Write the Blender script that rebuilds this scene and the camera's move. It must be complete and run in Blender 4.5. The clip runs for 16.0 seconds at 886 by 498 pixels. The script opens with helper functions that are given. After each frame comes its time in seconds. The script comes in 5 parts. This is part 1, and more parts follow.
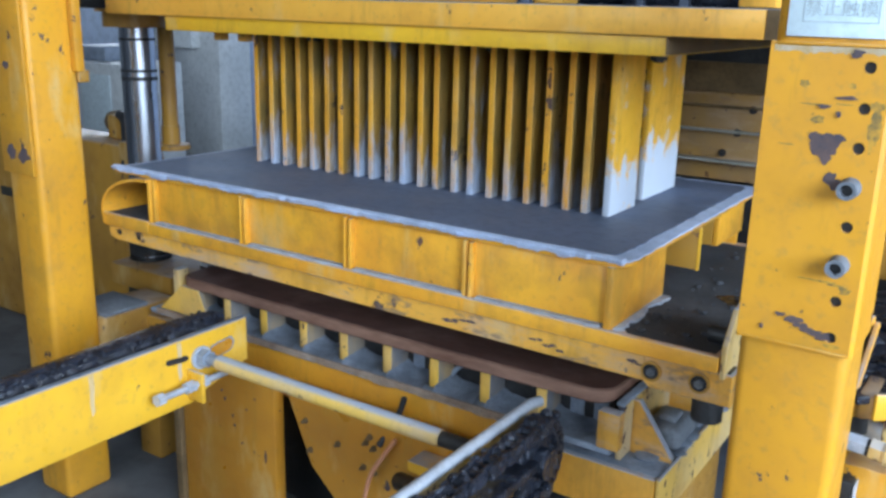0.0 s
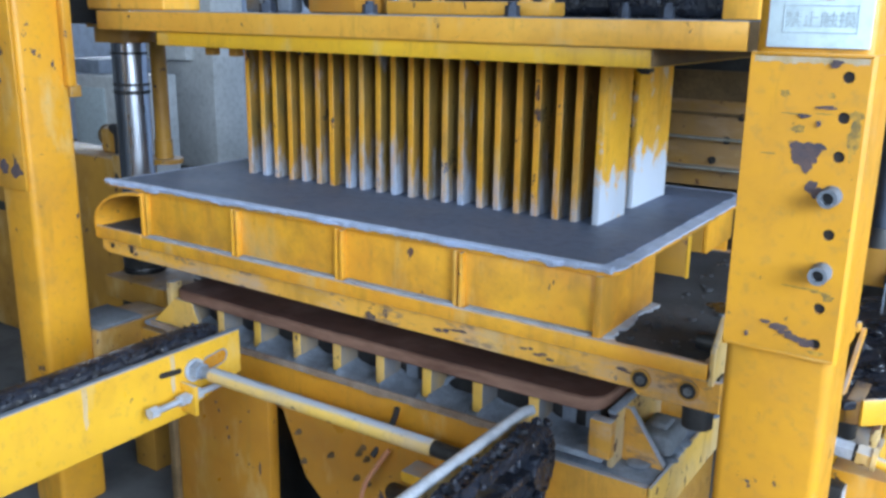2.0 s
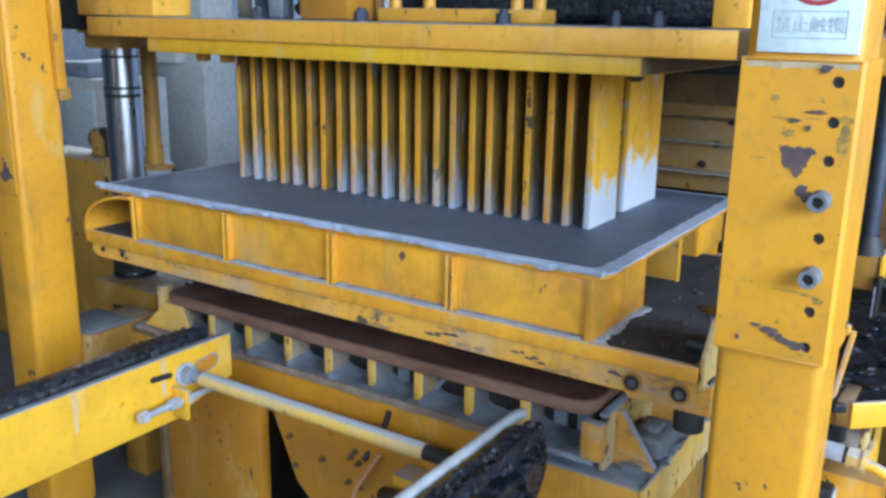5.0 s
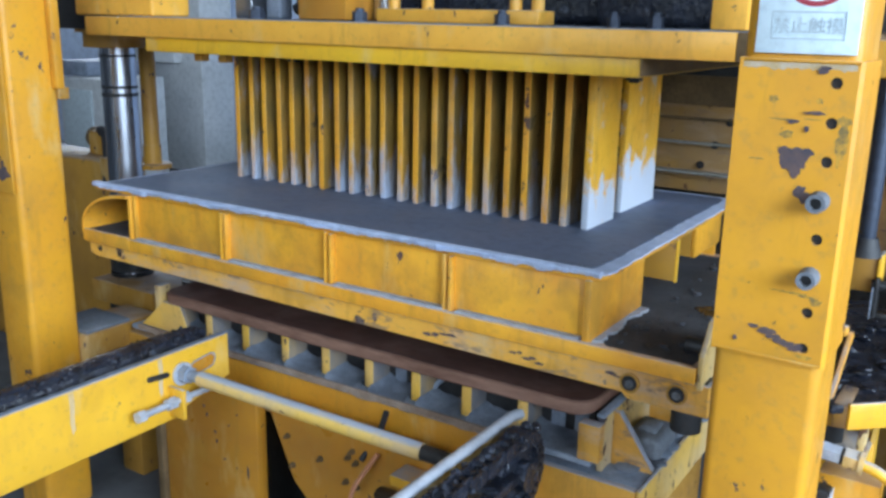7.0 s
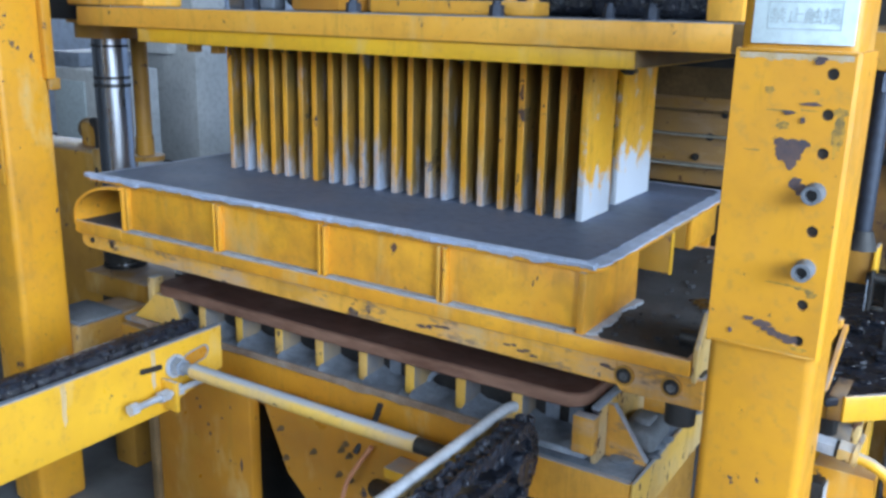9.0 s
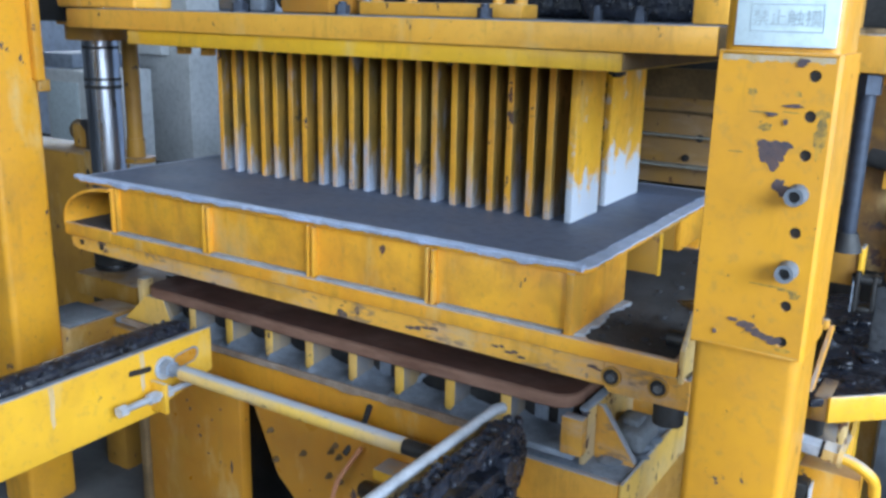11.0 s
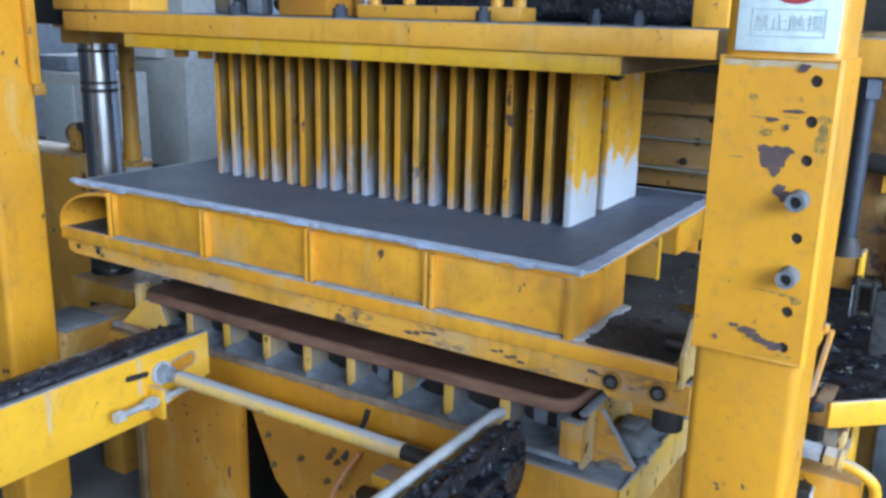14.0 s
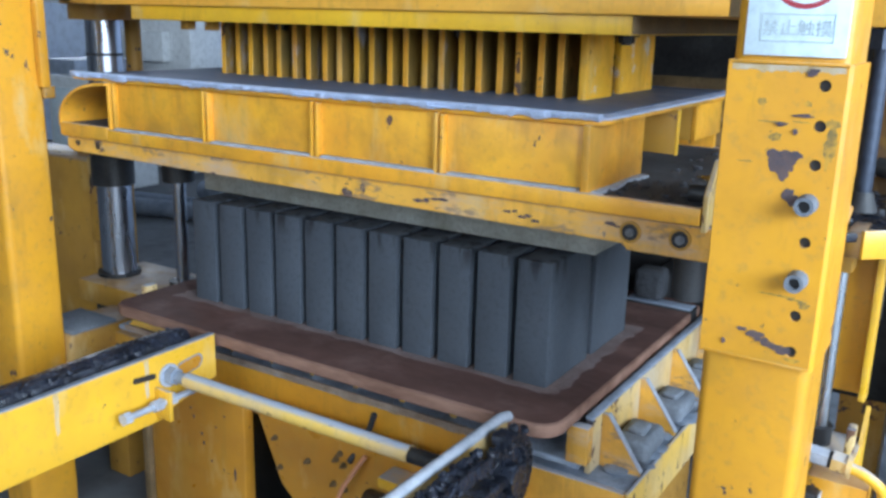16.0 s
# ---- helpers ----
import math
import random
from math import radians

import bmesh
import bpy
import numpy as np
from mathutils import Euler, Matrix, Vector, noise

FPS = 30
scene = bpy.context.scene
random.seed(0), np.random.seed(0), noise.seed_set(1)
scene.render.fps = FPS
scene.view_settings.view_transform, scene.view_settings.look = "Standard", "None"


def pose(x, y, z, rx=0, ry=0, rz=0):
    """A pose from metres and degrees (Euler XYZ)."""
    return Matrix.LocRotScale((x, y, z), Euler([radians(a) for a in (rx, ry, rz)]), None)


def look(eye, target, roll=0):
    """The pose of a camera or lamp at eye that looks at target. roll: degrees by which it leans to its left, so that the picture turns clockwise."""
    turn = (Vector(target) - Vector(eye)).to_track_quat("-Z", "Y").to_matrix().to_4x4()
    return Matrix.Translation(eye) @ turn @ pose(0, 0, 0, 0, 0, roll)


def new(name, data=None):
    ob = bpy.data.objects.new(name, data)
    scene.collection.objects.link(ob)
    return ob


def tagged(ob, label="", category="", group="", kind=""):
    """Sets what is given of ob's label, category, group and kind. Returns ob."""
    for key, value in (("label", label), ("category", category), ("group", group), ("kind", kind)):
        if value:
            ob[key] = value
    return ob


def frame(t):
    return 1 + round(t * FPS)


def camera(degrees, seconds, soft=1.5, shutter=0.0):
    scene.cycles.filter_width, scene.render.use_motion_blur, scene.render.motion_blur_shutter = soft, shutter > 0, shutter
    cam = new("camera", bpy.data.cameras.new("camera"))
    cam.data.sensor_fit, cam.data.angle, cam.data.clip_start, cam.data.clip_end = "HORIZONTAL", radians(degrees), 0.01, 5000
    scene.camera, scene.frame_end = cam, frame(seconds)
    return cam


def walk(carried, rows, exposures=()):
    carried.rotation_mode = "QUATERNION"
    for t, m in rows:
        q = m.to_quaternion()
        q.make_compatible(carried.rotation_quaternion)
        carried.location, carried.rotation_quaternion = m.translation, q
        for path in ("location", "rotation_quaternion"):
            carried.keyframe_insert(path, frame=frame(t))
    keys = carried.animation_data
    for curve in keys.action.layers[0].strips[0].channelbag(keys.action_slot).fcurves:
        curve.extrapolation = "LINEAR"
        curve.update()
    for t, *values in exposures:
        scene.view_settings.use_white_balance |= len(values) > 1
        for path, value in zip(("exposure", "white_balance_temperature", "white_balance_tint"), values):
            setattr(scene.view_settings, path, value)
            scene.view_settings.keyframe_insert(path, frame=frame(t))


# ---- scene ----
cam = camera(53.15, 16.0, soft=2.9)
PATH = [
    (0, (0.4744, -1.1483, 0.4476), (-0.0602, -0.3461, 0.1819), 1.43),
    (0.5, (0.4787, -1.1521, 0.4484), (-0.0565, -0.3488, 0.1873), 1.40),
    (1, (0.4839, -1.1505, 0.4529), (-0.0514, -0.3470, 0.1925), 1.19),
    (1.5, (0.4861, -1.1498, 0.4526), (-0.0496, -0.3455, 0.1953), 1.06),
    (2, (0.4876, -1.1485, 0.4533), (-0.0459, -0.3425, 0.1968), 0.87),
    (2.5, (0.4911, -1.1498, 0.4523), (-0.0421, -0.3427, 0.1988), 0.77),
    (3, (0.4895, -1.1522, 0.4513), (-0.0421, -0.3439, 0.1984), 0.72),
    (3.5, (0.4872, -1.1516, 0.4533), (-0.0417, -0.3419, 0.1991), 0.68),
    (4, (0.4860, -1.1497, 0.4539), (-0.0411, -0.3388, 0.1994), 0.86),
    (6.5, (0.4884, -1.1509, 0.4551), (-0.0355, -0.3370, 0.2041), 1.06),
    (7, (0.4864, -1.1492, 0.4537), (-0.0370, -0.3353, 0.2013), 1.17),
    (7.5, (0.4833, -1.1477, 0.4514), (-0.0401, -0.3341, 0.1979), 1.24),
    (8, (0.4815, -1.1427, 0.4574), (-0.0379, -0.3292, 0.1958), 1.05),
    (8.5, (0.4839, -1.1415, 0.4522), (-0.0345, -0.3267, 0.1925), 1.28),
    (9, (0.4837, -1.1430, 0.4515), (-0.0333, -0.3278, 0.1907), 1.31),
    (11.5, (0.4957, -1.1373, 0.4539), (-0.0157, -0.3176, 0.1959), 1.23),
    (12, (0.4939, -1.1374, 0.4553), (-0.0156, -0.3159, 0.1993), 1.03),
    (12.5, (0.4902, -1.1398, 0.4548), (-0.0199, -0.3184, 0.1997), 1.07),
    (13, (0.4866, -1.1415, 0.4541), (-0.0228, -0.3195, 0.1994), 1.21),
    (13.5, (0.4863, -1.1406, 0.4522), (-0.0238, -0.3189, 0.1978), 1.37),
    (14, (0.4876, -1.1360, 0.4554), (-0.0219, -0.3149, 0.1982), 1.33),
    (14.5, (0.4858, -1.1386, 0.4544), (-0.0255, -0.3179, 0.1991), 1.39),
    (15, (0.4836, -1.1382, 0.4557), (-0.0284, -0.3186, 0.1985), 1.33),
    (15.5, (0.4838, -1.1397, 0.4550), (-0.0282, -0.3197, 0.1993), 1.43),
    (16, (0.4853, -1.1417, 0.4543), (-0.0290, -0.3219, 0.2021), 1.47),
]
walk(cam, [(t, look(eye, target, roll)) for t, eye, target, roll in PATH],
     exposures=[(0, 0.06), (2.5, 0.05), (4, 0.0), (11.5, -0.02), (14.5, -0.05), (15.0, 0.06), (15.5, 0.16), (16, 0.18)])

# ---- light ----
world = bpy.data.worlds.new("daylight")
scene.world = world
world.use_nodes = True
wn = world.node_tree.nodes
sky = wn.new("ShaderNodeTexSky")
sky.sky_type, sky.sun_disc = "NISHITA", False
sky.sun_elevation, sky.sun_rotation = radians(48), radians(150)
wn["Background"].inputs["Strength"].default_value = 0.07
world.node_tree.links.new(sky.outputs[0], wn["Background"].inputs["Color"])

def daylight_in(name, m, width, height, watts, color):
    """Sky light that comes in through an opening of the hall."""
    ob = new(name, bpy.data.lights.new(name, "AREA"))
    ob.data.shape, ob.data.size, ob.data.size_y = "RECTANGLE", width, height
    ob.data.energy, ob.data.color = watts, color
    ob.matrix_world = m
    return ob


# Both gates are unseen, placed by how the machine's faces are lit.
daylight_in("east_gate_daylight", look((4.45, -1.9, 1.70), (-0.4, 0.1, 0.1)), 4.6, 2.4, 695, (0.655, 0.82, 1.0))
daylight_in("front_gate_daylight", look((0.6, -6.1, 2.2), (-0.4, 0.0, 0.0)), 3.8, 2.4, 165, (0.665, 0.825, 1.0))
daylight_in("window_daylight", look((-5.88, 3.53, 1.10), (-5.88, 0.0, 1.10)), 1.9, 1.16, 60, (0.74, 0.86, 1.0))

# ---- materials ----


class Mat:
    """A small builder of node materials."""

    def __init__(self, name, rough=0.5, metal=0.0):
        self.m = bpy.data.materials.new(name)
        self.m.use_nodes = True
        self.t = self.m.node_tree
        self.b = self.t.nodes["Principled BSDF"]
        self.b.inputs["Roughness"].default_value = rough
        self.b.inputs["Metallic"].default_value = metal
        self.co = self.n("ShaderNodeTexCoord").outputs["Object"]

    def n(self, kind, **values):
        node = self.t.nodes.new(kind)
        for k, v in values.items():
            node.inputs[k].default_value = v
        return node

    def link(self, a, b):
        self.t.links.new(a, b)

    def noise(self, scale, detail=4.0, rough=0.6, stretch=None, seed=0.0):
        node = self.n("ShaderNodeTexNoise", Scale=scale, Detail=detail, Roughness=rough)
        mapping = self.n("ShaderNodeMapping")
        mapping.inputs["Scale"].default_value = stretch or (1, 1, 1)
        mapping.inputs["Location"].default_value = (seed, seed * 0.7, seed * 1.3)
        info = self.n("ShaderNodeObjectInfo")
        shift = self.n("ShaderNodeVectorMath")
        shift.operation = "MULTIPLY_ADD"
        self.link(info.outputs["Random"], shift.inputs[0])
        shift.inputs[1].default_value = (7.1, 3.3, 5.7)
        self.link(self.co, shift.inputs[2])
        self.link(shift.outputs[0], mapping.inputs[0])
        self.link(mapping.outputs[0], node.inputs["Vector"])
        return node.outputs[0]

    def ramp(self, value, lo, hi, a=0.0, b=1.0):
        node = self.n("ShaderNodeMapRange")
        node.inputs["From Min"].default_value, node.inputs["From Max"].default_value = lo, hi
        node.inputs["To Min"].default_value, node.inputs["To Max"].default_value = a, b
        self.link(value, node.inputs["Value"])
        return node.outputs[0]

    def math(self, op, a, b):
        node = self.n("ShaderNodeMath")
        node.operation = op
        node.use_clamp = True
        for k, v in enumerate((a, b)):
            if isinstance(v, (int, float)):
                node.inputs[k].default_value = v
            else:
                self.link(v, node.inputs[k])
        return node.outputs[0]

    def mix(self, fac, a, b):
        node = self.n("ShaderNodeMix")
        node.data_type = "RGBA"
        self.link(fac, node.inputs[0])
        for k, v in ((6, a), (7, b)):
            if isinstance(v, tuple):
                node.inputs[k].default_value = (*v, 1)
            else:
                self.link(v, node.inputs[k])
        return node.outputs[2]

    def up(self):
        node = self.n("ShaderNodeSeparateXYZ")
        self.link(self.n("ShaderNodeNewGeometry").outputs["Normal"], node.inputs[0])
        return self.ramp(node.outputs[2], 0.55, 0.9)

    def axis(self, k):
        node = self.n("ShaderNodeSeparateXYZ")
        self.link(self.co, node.inputs[0])
        return node.outputs[k]

    def bump(self, height, strength, distance):
        node = self.n("ShaderNodeBump", Strength=strength, Distance=distance)
        self.link(height, node.inputs["Height"])
        self.link(node.outputs[0], self.b.inputs["Normal"])

    def done(self, color, rough=None):
        if isinstance(color, tuple):
            self.b.inputs["Base Color"].default_value = (*color, 1)
        else:
            self.link(color, self.b.inputs["Base Color"])
        if rough is not None:
            self.link(rough, self.b.inputs["Roughness"])
        return self.m


DUST = (0.36, 0.395, 0.46)


def paint(name, base, worn, chips=0.60, dust=0.6, rough=0.42, powder=None, grime=0.5, caked=None, streaks=0.55, run=0.3, scuff=0.0):
    """Machine paint with tonal drift, grime, streaks, chips to rusty steel and cement dust on what faces up.
    powder: (z where it begins, z where it is full) of dried cement splashed on the lower end.
    caked: colour laid on the broad sides: bearer dust, and painted shade between tamper plates."""
    k = Mat(name, rough)
    broad = k.ramp(k.noise(5.0, 5), 0.38, 0.64)
    base, worn = [(c[0], c[1], c[2] + 0.012) for c in (base, worn)]
    color = k.mix(broad, base, worn)
    dirt = k.ramp(k.noise(3.2, 7, 0.68, None, 17.0), 0.50, 0.68, 0, grime)
    color = k.mix(dirt, color, (0.36, 0.175, 0.035))
    streak = k.ramp(k.noise(16, 5, 0.7, (1.6, 1.6, 0.25), 3.0), 0.54, 0.72, 0, streaks)
    color = k.mix(streak, color, (0.36, 0.19, 0.03))
    fine = k.ramp(k.noise(80, 4), 0.56, 0.70, 0, 0.35)
    color = k.mix(fine, color, (0.40, 0.24, 0.06))
    pale = k.ramp(k.noise(9, 6, 0.65, (1, 1, 0.35), 8.0), 0.56, 0.72, 0, 0.55)
    color = k.mix(pale, color, (0.66, 0.52, 0.26))
    chip_big = k.ramp(k.noise(9, 8, 0.66, None, 11.0), chips + 0.03, chips + 0.045)
    chip_small = k.ramp(k.noise(42, 6, 0.6, (1.0, 1.0, 0.6), 23.0), chips + 0.055, chips + 0.075)
    chip = k.math("MAXIMUM", chip_big, chip_small)
    blot = k.ramp(k.noise(6.5, 3, 0.5, None, 41.0), 0.60, 0.66, 0, grime * 0.9)
    color = k.mix(blot, color, (0.46, 0.235, 0.03))
    tone = k.mix(k.ramp(k.noise(45, 4), 0.4, 0.62), (0.055, 0.045, 0.055), (0.14, 0.065, 0.035))
    color = k.mix(chip, color, tone)
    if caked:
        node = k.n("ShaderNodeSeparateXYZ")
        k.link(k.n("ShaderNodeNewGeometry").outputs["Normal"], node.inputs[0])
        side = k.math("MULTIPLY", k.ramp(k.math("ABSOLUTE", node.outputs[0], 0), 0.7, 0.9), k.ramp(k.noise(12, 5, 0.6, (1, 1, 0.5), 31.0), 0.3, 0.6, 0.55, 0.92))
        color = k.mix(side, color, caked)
    if scuff:
        rub = k.ramp(k.noise(11, 7, 0.7, (0.5, 1, 1.6), 53.0), 0.50, 0.66, 0, scuff)
        color = k.mix(rub, color, (0.50, 0.36, 0.26))
        rub = k.ramp(k.noise(34, 6, 0.7, (0.45, 1, 1.2), 61.0), 0.57, 0.64, 0, scuff)
        color = k.mix(rub, color, (0.22, 0.15, 0.11))
    dusty = k.math("MULTIPLY", k.up(), k.ramp(k.noise(11, 5), 0.36, 0.56, 0.3 * dust, dust))
    color = k.mix(dusty, color, DUST)
    if powder:
        luck = k.ramp(k.n("ShaderNodeObjectInfo").outputs["Random"], 0, 1, -0.25, 0.30)
        spread = k.n("ShaderNodeMath")
        spread.operation = "ADD"
        k.link(k.ramp(k.axis(2), *powder), spread.inputs[0])
        k.link(luck, spread.inputs[1])
        edge = k.n("ShaderNodeMath")
        edge.operation = "ADD"
        k.link(spread.outputs[0], edge.inputs[0])
        k.link(k.ramp(k.noise(26, 6, 0.65, (1, 1, run), 5.0), 0.3, 0.7, -0.55, 0.55), edge.inputs[1])
        color = k.mix(k.ramp(edge.outputs[0], 0.35, 0.75 if run > 0.5 else 1.0), color, (0.58, 0.63, 0.72) if run > 0.5 else (0.40, 0.46, 0.59))
    k.bump(k.math("SUBTRACT", k.noise(60, 4), k.math("MULTIPLY", chip, 0.6)), 0.3, 0.002)
    return k.done(color, k.math("ADD", k.math("MULTIPLY", chip, 0.3), k.ramp(k.noise(20, 4), 0.3, 0.7, rough - 0.1, rough + 0.16)))


AMBER = (0.74, 0.315, 0.015)
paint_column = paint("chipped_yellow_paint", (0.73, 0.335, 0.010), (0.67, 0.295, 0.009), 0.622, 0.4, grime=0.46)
paint_mould = paint("stained_yellow_paint", (0.83, 0.40, 0.020), AMBER, 0.625, 0.8, grime=0.7)
paint_platen = paint("lemon_yellow_paint", (0.80, 0.46, 0.014), (0.74, 0.40, 0.012), 0.66, 0.8, grime=0.35)
paint_beam = paint("orange_yellow_paint", (0.84, 0.43, 0.05), (0.76, 0.36, 0.03), 0.61, 0.9, grime=0.45)
# The brown side colour paints in the shade between neighbouring tamper plates.
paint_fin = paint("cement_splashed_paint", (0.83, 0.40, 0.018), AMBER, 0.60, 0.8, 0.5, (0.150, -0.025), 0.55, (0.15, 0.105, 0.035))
paint_end = paint("cement_splashed_end_paint", (0.88, 0.46, 0.020), (0.84, 0.40, 0.018), 0.63, 0.8, 0.5, (0.145, 0.04), 0.4, run=0.8)
paint_rail = paint("bright_yellow_paint", (0.77, 0.425, 0.020), (0.73, 0.385, 0.018), 0.66, 0.9, 0.33, None, 0.18, None, 0.15)
paint_orange = paint("greasy_orange_paint", (0.54, 0.235, 0.010), (0.45, 0.185, 0.010), 0.635, 0.7, 0.36, None, 0.5)
paint_dull = paint("dull_yellow_paint", (0.46, 0.23, 0.018), (0.33, 0.16, 0.016), 0.60, 0.45, 0.5)
paint_bearer = paint("dust_sided_yellow_paint", (0.82, 0.48, 0.06), (0.66, 0.42, 0.14), 0.60, 1.0, 0.55, None, 0.3, (0.13, 0.15, 0.19))
paint_scraped = paint("scraped_orange_paint", (0.80, 0.41, 0.05), (0.68, 0.33, 0.04), 0.60, 0.9, 0.45, None, 0.6, scuff=0.75)
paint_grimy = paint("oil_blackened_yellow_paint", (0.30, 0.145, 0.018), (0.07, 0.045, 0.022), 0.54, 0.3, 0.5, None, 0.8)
paint_amber = paint("smooth_amber_paint", (0.78, 0.36, 0.018), (0.70, 0.31, 0.015), 0.68, 0.6, 0.40, None, 0.35)
paint_rod = paint("dust_topped_yellow_paint", (0.72, 0.46, 0.09), (0.56, 0.43, 0.24), 0.575, 1.2, 0.5, None, 0.4, scuff=0.6)
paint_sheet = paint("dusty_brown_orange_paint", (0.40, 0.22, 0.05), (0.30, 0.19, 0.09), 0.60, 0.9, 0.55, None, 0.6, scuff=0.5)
paint_table = paint("dusty_yellow_paint", (0.68, 0.42, 0.08), (0.50, 0.40, 0.26), 0.58, 1.0, 0.55)


def grainy(name, dark, light, scale, rough, bump=0.3, distance=0.003, metal=0.0, detail=6):
    k = Mat(name, rough, metal)
    color = k.mix(k.ramp(k.noise(scale, detail), 0.3, 0.7), dark, light)
    color = k.mix(k.ramp(k.noise(scale * 9, 4), 0.45, 0.75, 0, 0.5), color, tuple(0.6 * c for c in dark))
    k.bump(k.noise(scale * 7, 5), bump, distance)
    return k.done(color, k.ramp(k.noise(scale * 2, 3), 0.3, 0.7, rough - 0.08, rough + 0.1))


def fresh_concrete():
    k = Mat("fresh_concrete", 0.85)
    color = k.mix(k.ramp(k.noise(9, 6), 0.3, 0.7), (0.046, 0.055, 0.070), (0.066, 0.077, 0.096))
    color = k.mix(k.ramp(k.noise(120, 4), 0.5, 0.72, 0, 0.5), color, (0.028, 0.033, 0.042))
    drips = k.math("MULTIPLY", k.ramp(k.noise(38, 4, 0.6, (1, 1, 0.12), 6.0), 0.52, 0.60), k.ramp(k.axis(2), 0.178, 0.212))
    color = k.mix(drips, color, (0.016, 0.018, 0.024))
    k.bump(k.noise(90, 5), 0.5, 0.002)
    return k.done(color, k.ramp(k.noise(18, 3), 0.3, 0.7, 0.75, 0.95))


wet_concrete = fresh_concrete()
crust = grainy("dried_cement_crust", (0.36, 0.44, 0.62), (0.55, 0.64, 0.84), 30, 0.9, 0.6, 0.004)
smeared_dust = grainy("smeared_brown_dust", (0.46, 0.31, 0.13), (0.52, 0.43, 0.33), 60, 0.8, 0.3, 0.001)
bay_dust = grainy("grey_bay_dust", (0.11, 0.128, 0.165), (0.25, 0.285, 0.35), 26, 0.9, 0.6, 0.003)
settled_dust = grainy("settled_cement_dust", (0.26, 0.285, 0.33), (0.44, 0.48, 0.54), 40, 0.95, 0.6, 0.003)
slurry = grainy("damp_cement_film", (0.085, 0.114, 0.182), (0.136, 0.174, 0.270), 6, 0.55, 0.4, 0.0015)
dark_dirt = grainy("dark_cement_dirt", (0.024, 0.026, 0.032), (0.062, 0.065, 0.075), 14, 0.9, 0.8, 0.006)
dusty_steel = grainy("dusty_grey_steel", (0.17, 0.20, 0.25), (0.32, 0.37, 0.46), 18, 0.7, 0.3, 0.002, 0.2)
blue_steel = grainy("dark_blue_steel", (0.028, 0.036, 0.055), (0.065, 0.08, 0.115), 16, 0.5, 0.2, 0.001, 0.5)
pale_steel = grainy("pale_worn_steel", (0.36, 0.39, 0.45), (0.52, 0.55, 0.62), 22, 0.5, 0.3, 0.001, 0.3)
raw_steel = grainy("bare_steel", (0.30, 0.30, 0.31), (0.46, 0.46, 0.47), 22, 0.42, 0.2, 0.001, 0.85)
oily_steel = grainy("oily_steel", (0.16, 0.17, 0.19), (0.30, 0.31, 0.34), 30, 0.35, 0.3, 0.001, 0.8)
black_rubber = grainy("black_rubber", (0.018, 0.018, 0.02), (0.035, 0.035, 0.038), 20, 0.6, 0.3, 0.002)


def chain_grease():
    k = Mat("black_chain_grease", 0.2)
    color = k.mix(k.ramp(k.noise(30, 5), 0.35, 0.65), (0.006, 0.007, 0.011), (0.022, 0.026, 0.040))
    color = k.mix(k.ramp(k.noise(70, 4, 0.6, None, 3.0), 0.60, 0.68, 0, 0.8), color, (0.10, 0.115, 0.15))
    k.bump(k.noise(75, 4, 0.6), 0.9, 0.006)
    return k.done(color, k.ramp(k.noise(22, 3), 0.3, 0.7, 0.14, 0.38))


grease = chain_grease()
grey_rubber = grainy("dusty_grey_rubber", (0.12, 0.135, 0.16), (0.22, 0.24, 0.275), 16, 0.8, 0.5, 0.004)
wall_plaster = grainy("grey_plaster", (0.50, 0.60, 0.80), (0.67, 0.77, 0.95), 1.6, 0.9, 0.3, 0.004)
dark_wall = grainy("sooty_plaster", (0.16, 0.165, 0.17), (0.24, 0.245, 0.25), 1.6, 0.9)
white_paint = grainy("dirty_white_paint", (0.55, 0.57, 0.58), (0.72, 0.73, 0.74), 3, 0.6, 0.2, 0.002)
floor_concrete = grainy("dirty_concrete_floor", (0.045, 0.047, 0.052), (0.21, 0.22, 0.235), 1.3, 0.85, 0.5, 0.006)
dark_iron = grainy("dark_oily_iron", (0.02, 0.02, 0.022), (0.06, 0.058, 0.058), 14, 0.45, 0.4, 0.002, 0.4)
orange_hose = grainy("orange_rubber_hose", (0.50, 0.20, 0.10), (0.60, 0.28, 0.16), 20, 0.5, 0.2, 0.001)
red_ink = grainy("red_sign_paint", (0.36, 0.03, 0.05), (0.42, 0.05, 0.07), 20, 0.5, 0.1, 0.001)
pale_ink = grainy("faded_grey_sign_print", (0.40, 0.48, 0.52), (0.5, 0.57, 0.6), 20, 0.5, 0.1, 0.001)
skirt_cement = grainy("yellowed_cement", (0.22, 0.21, 0.17), (0.40, 0.40, 0.37), 14, 0.85, 0.5, 0.003)
grimy_brown = grainy("grimy_brown_paint", (0.10, 0.065, 0.03), (0.24, 0.15, 0.07), 12, 0.6)
pale_door = grainy("pale_blue_grey_enamel", (0.50, 0.58, 0.62), (0.60, 0.68, 0.72), 4, 0.4)
roof_sheet = grainy("dark_roof_sheet", (0.10, 0.105, 0.11), (0.16, 0.165, 0.17), 2, 0.7)
sign_white = grainy("sky_white_sign_plastic", (0.62, 0.74, 0.80), (0.72, 0.82, 0.86), 8, 0.35, 0.1, 0.001)
dark_print = grainy("black_stencil_print", (0.03, 0.03, 0.025), (0.06, 0.05, 0.03), 20, 0.6, 0.1, 0.001)


pallet_dust_edge = grainy("dusty_brown_scale", (0.20, 0.13, 0.09), (0.42, 0.33, 0.27), 24, 0.85, 0.6, 0.003)


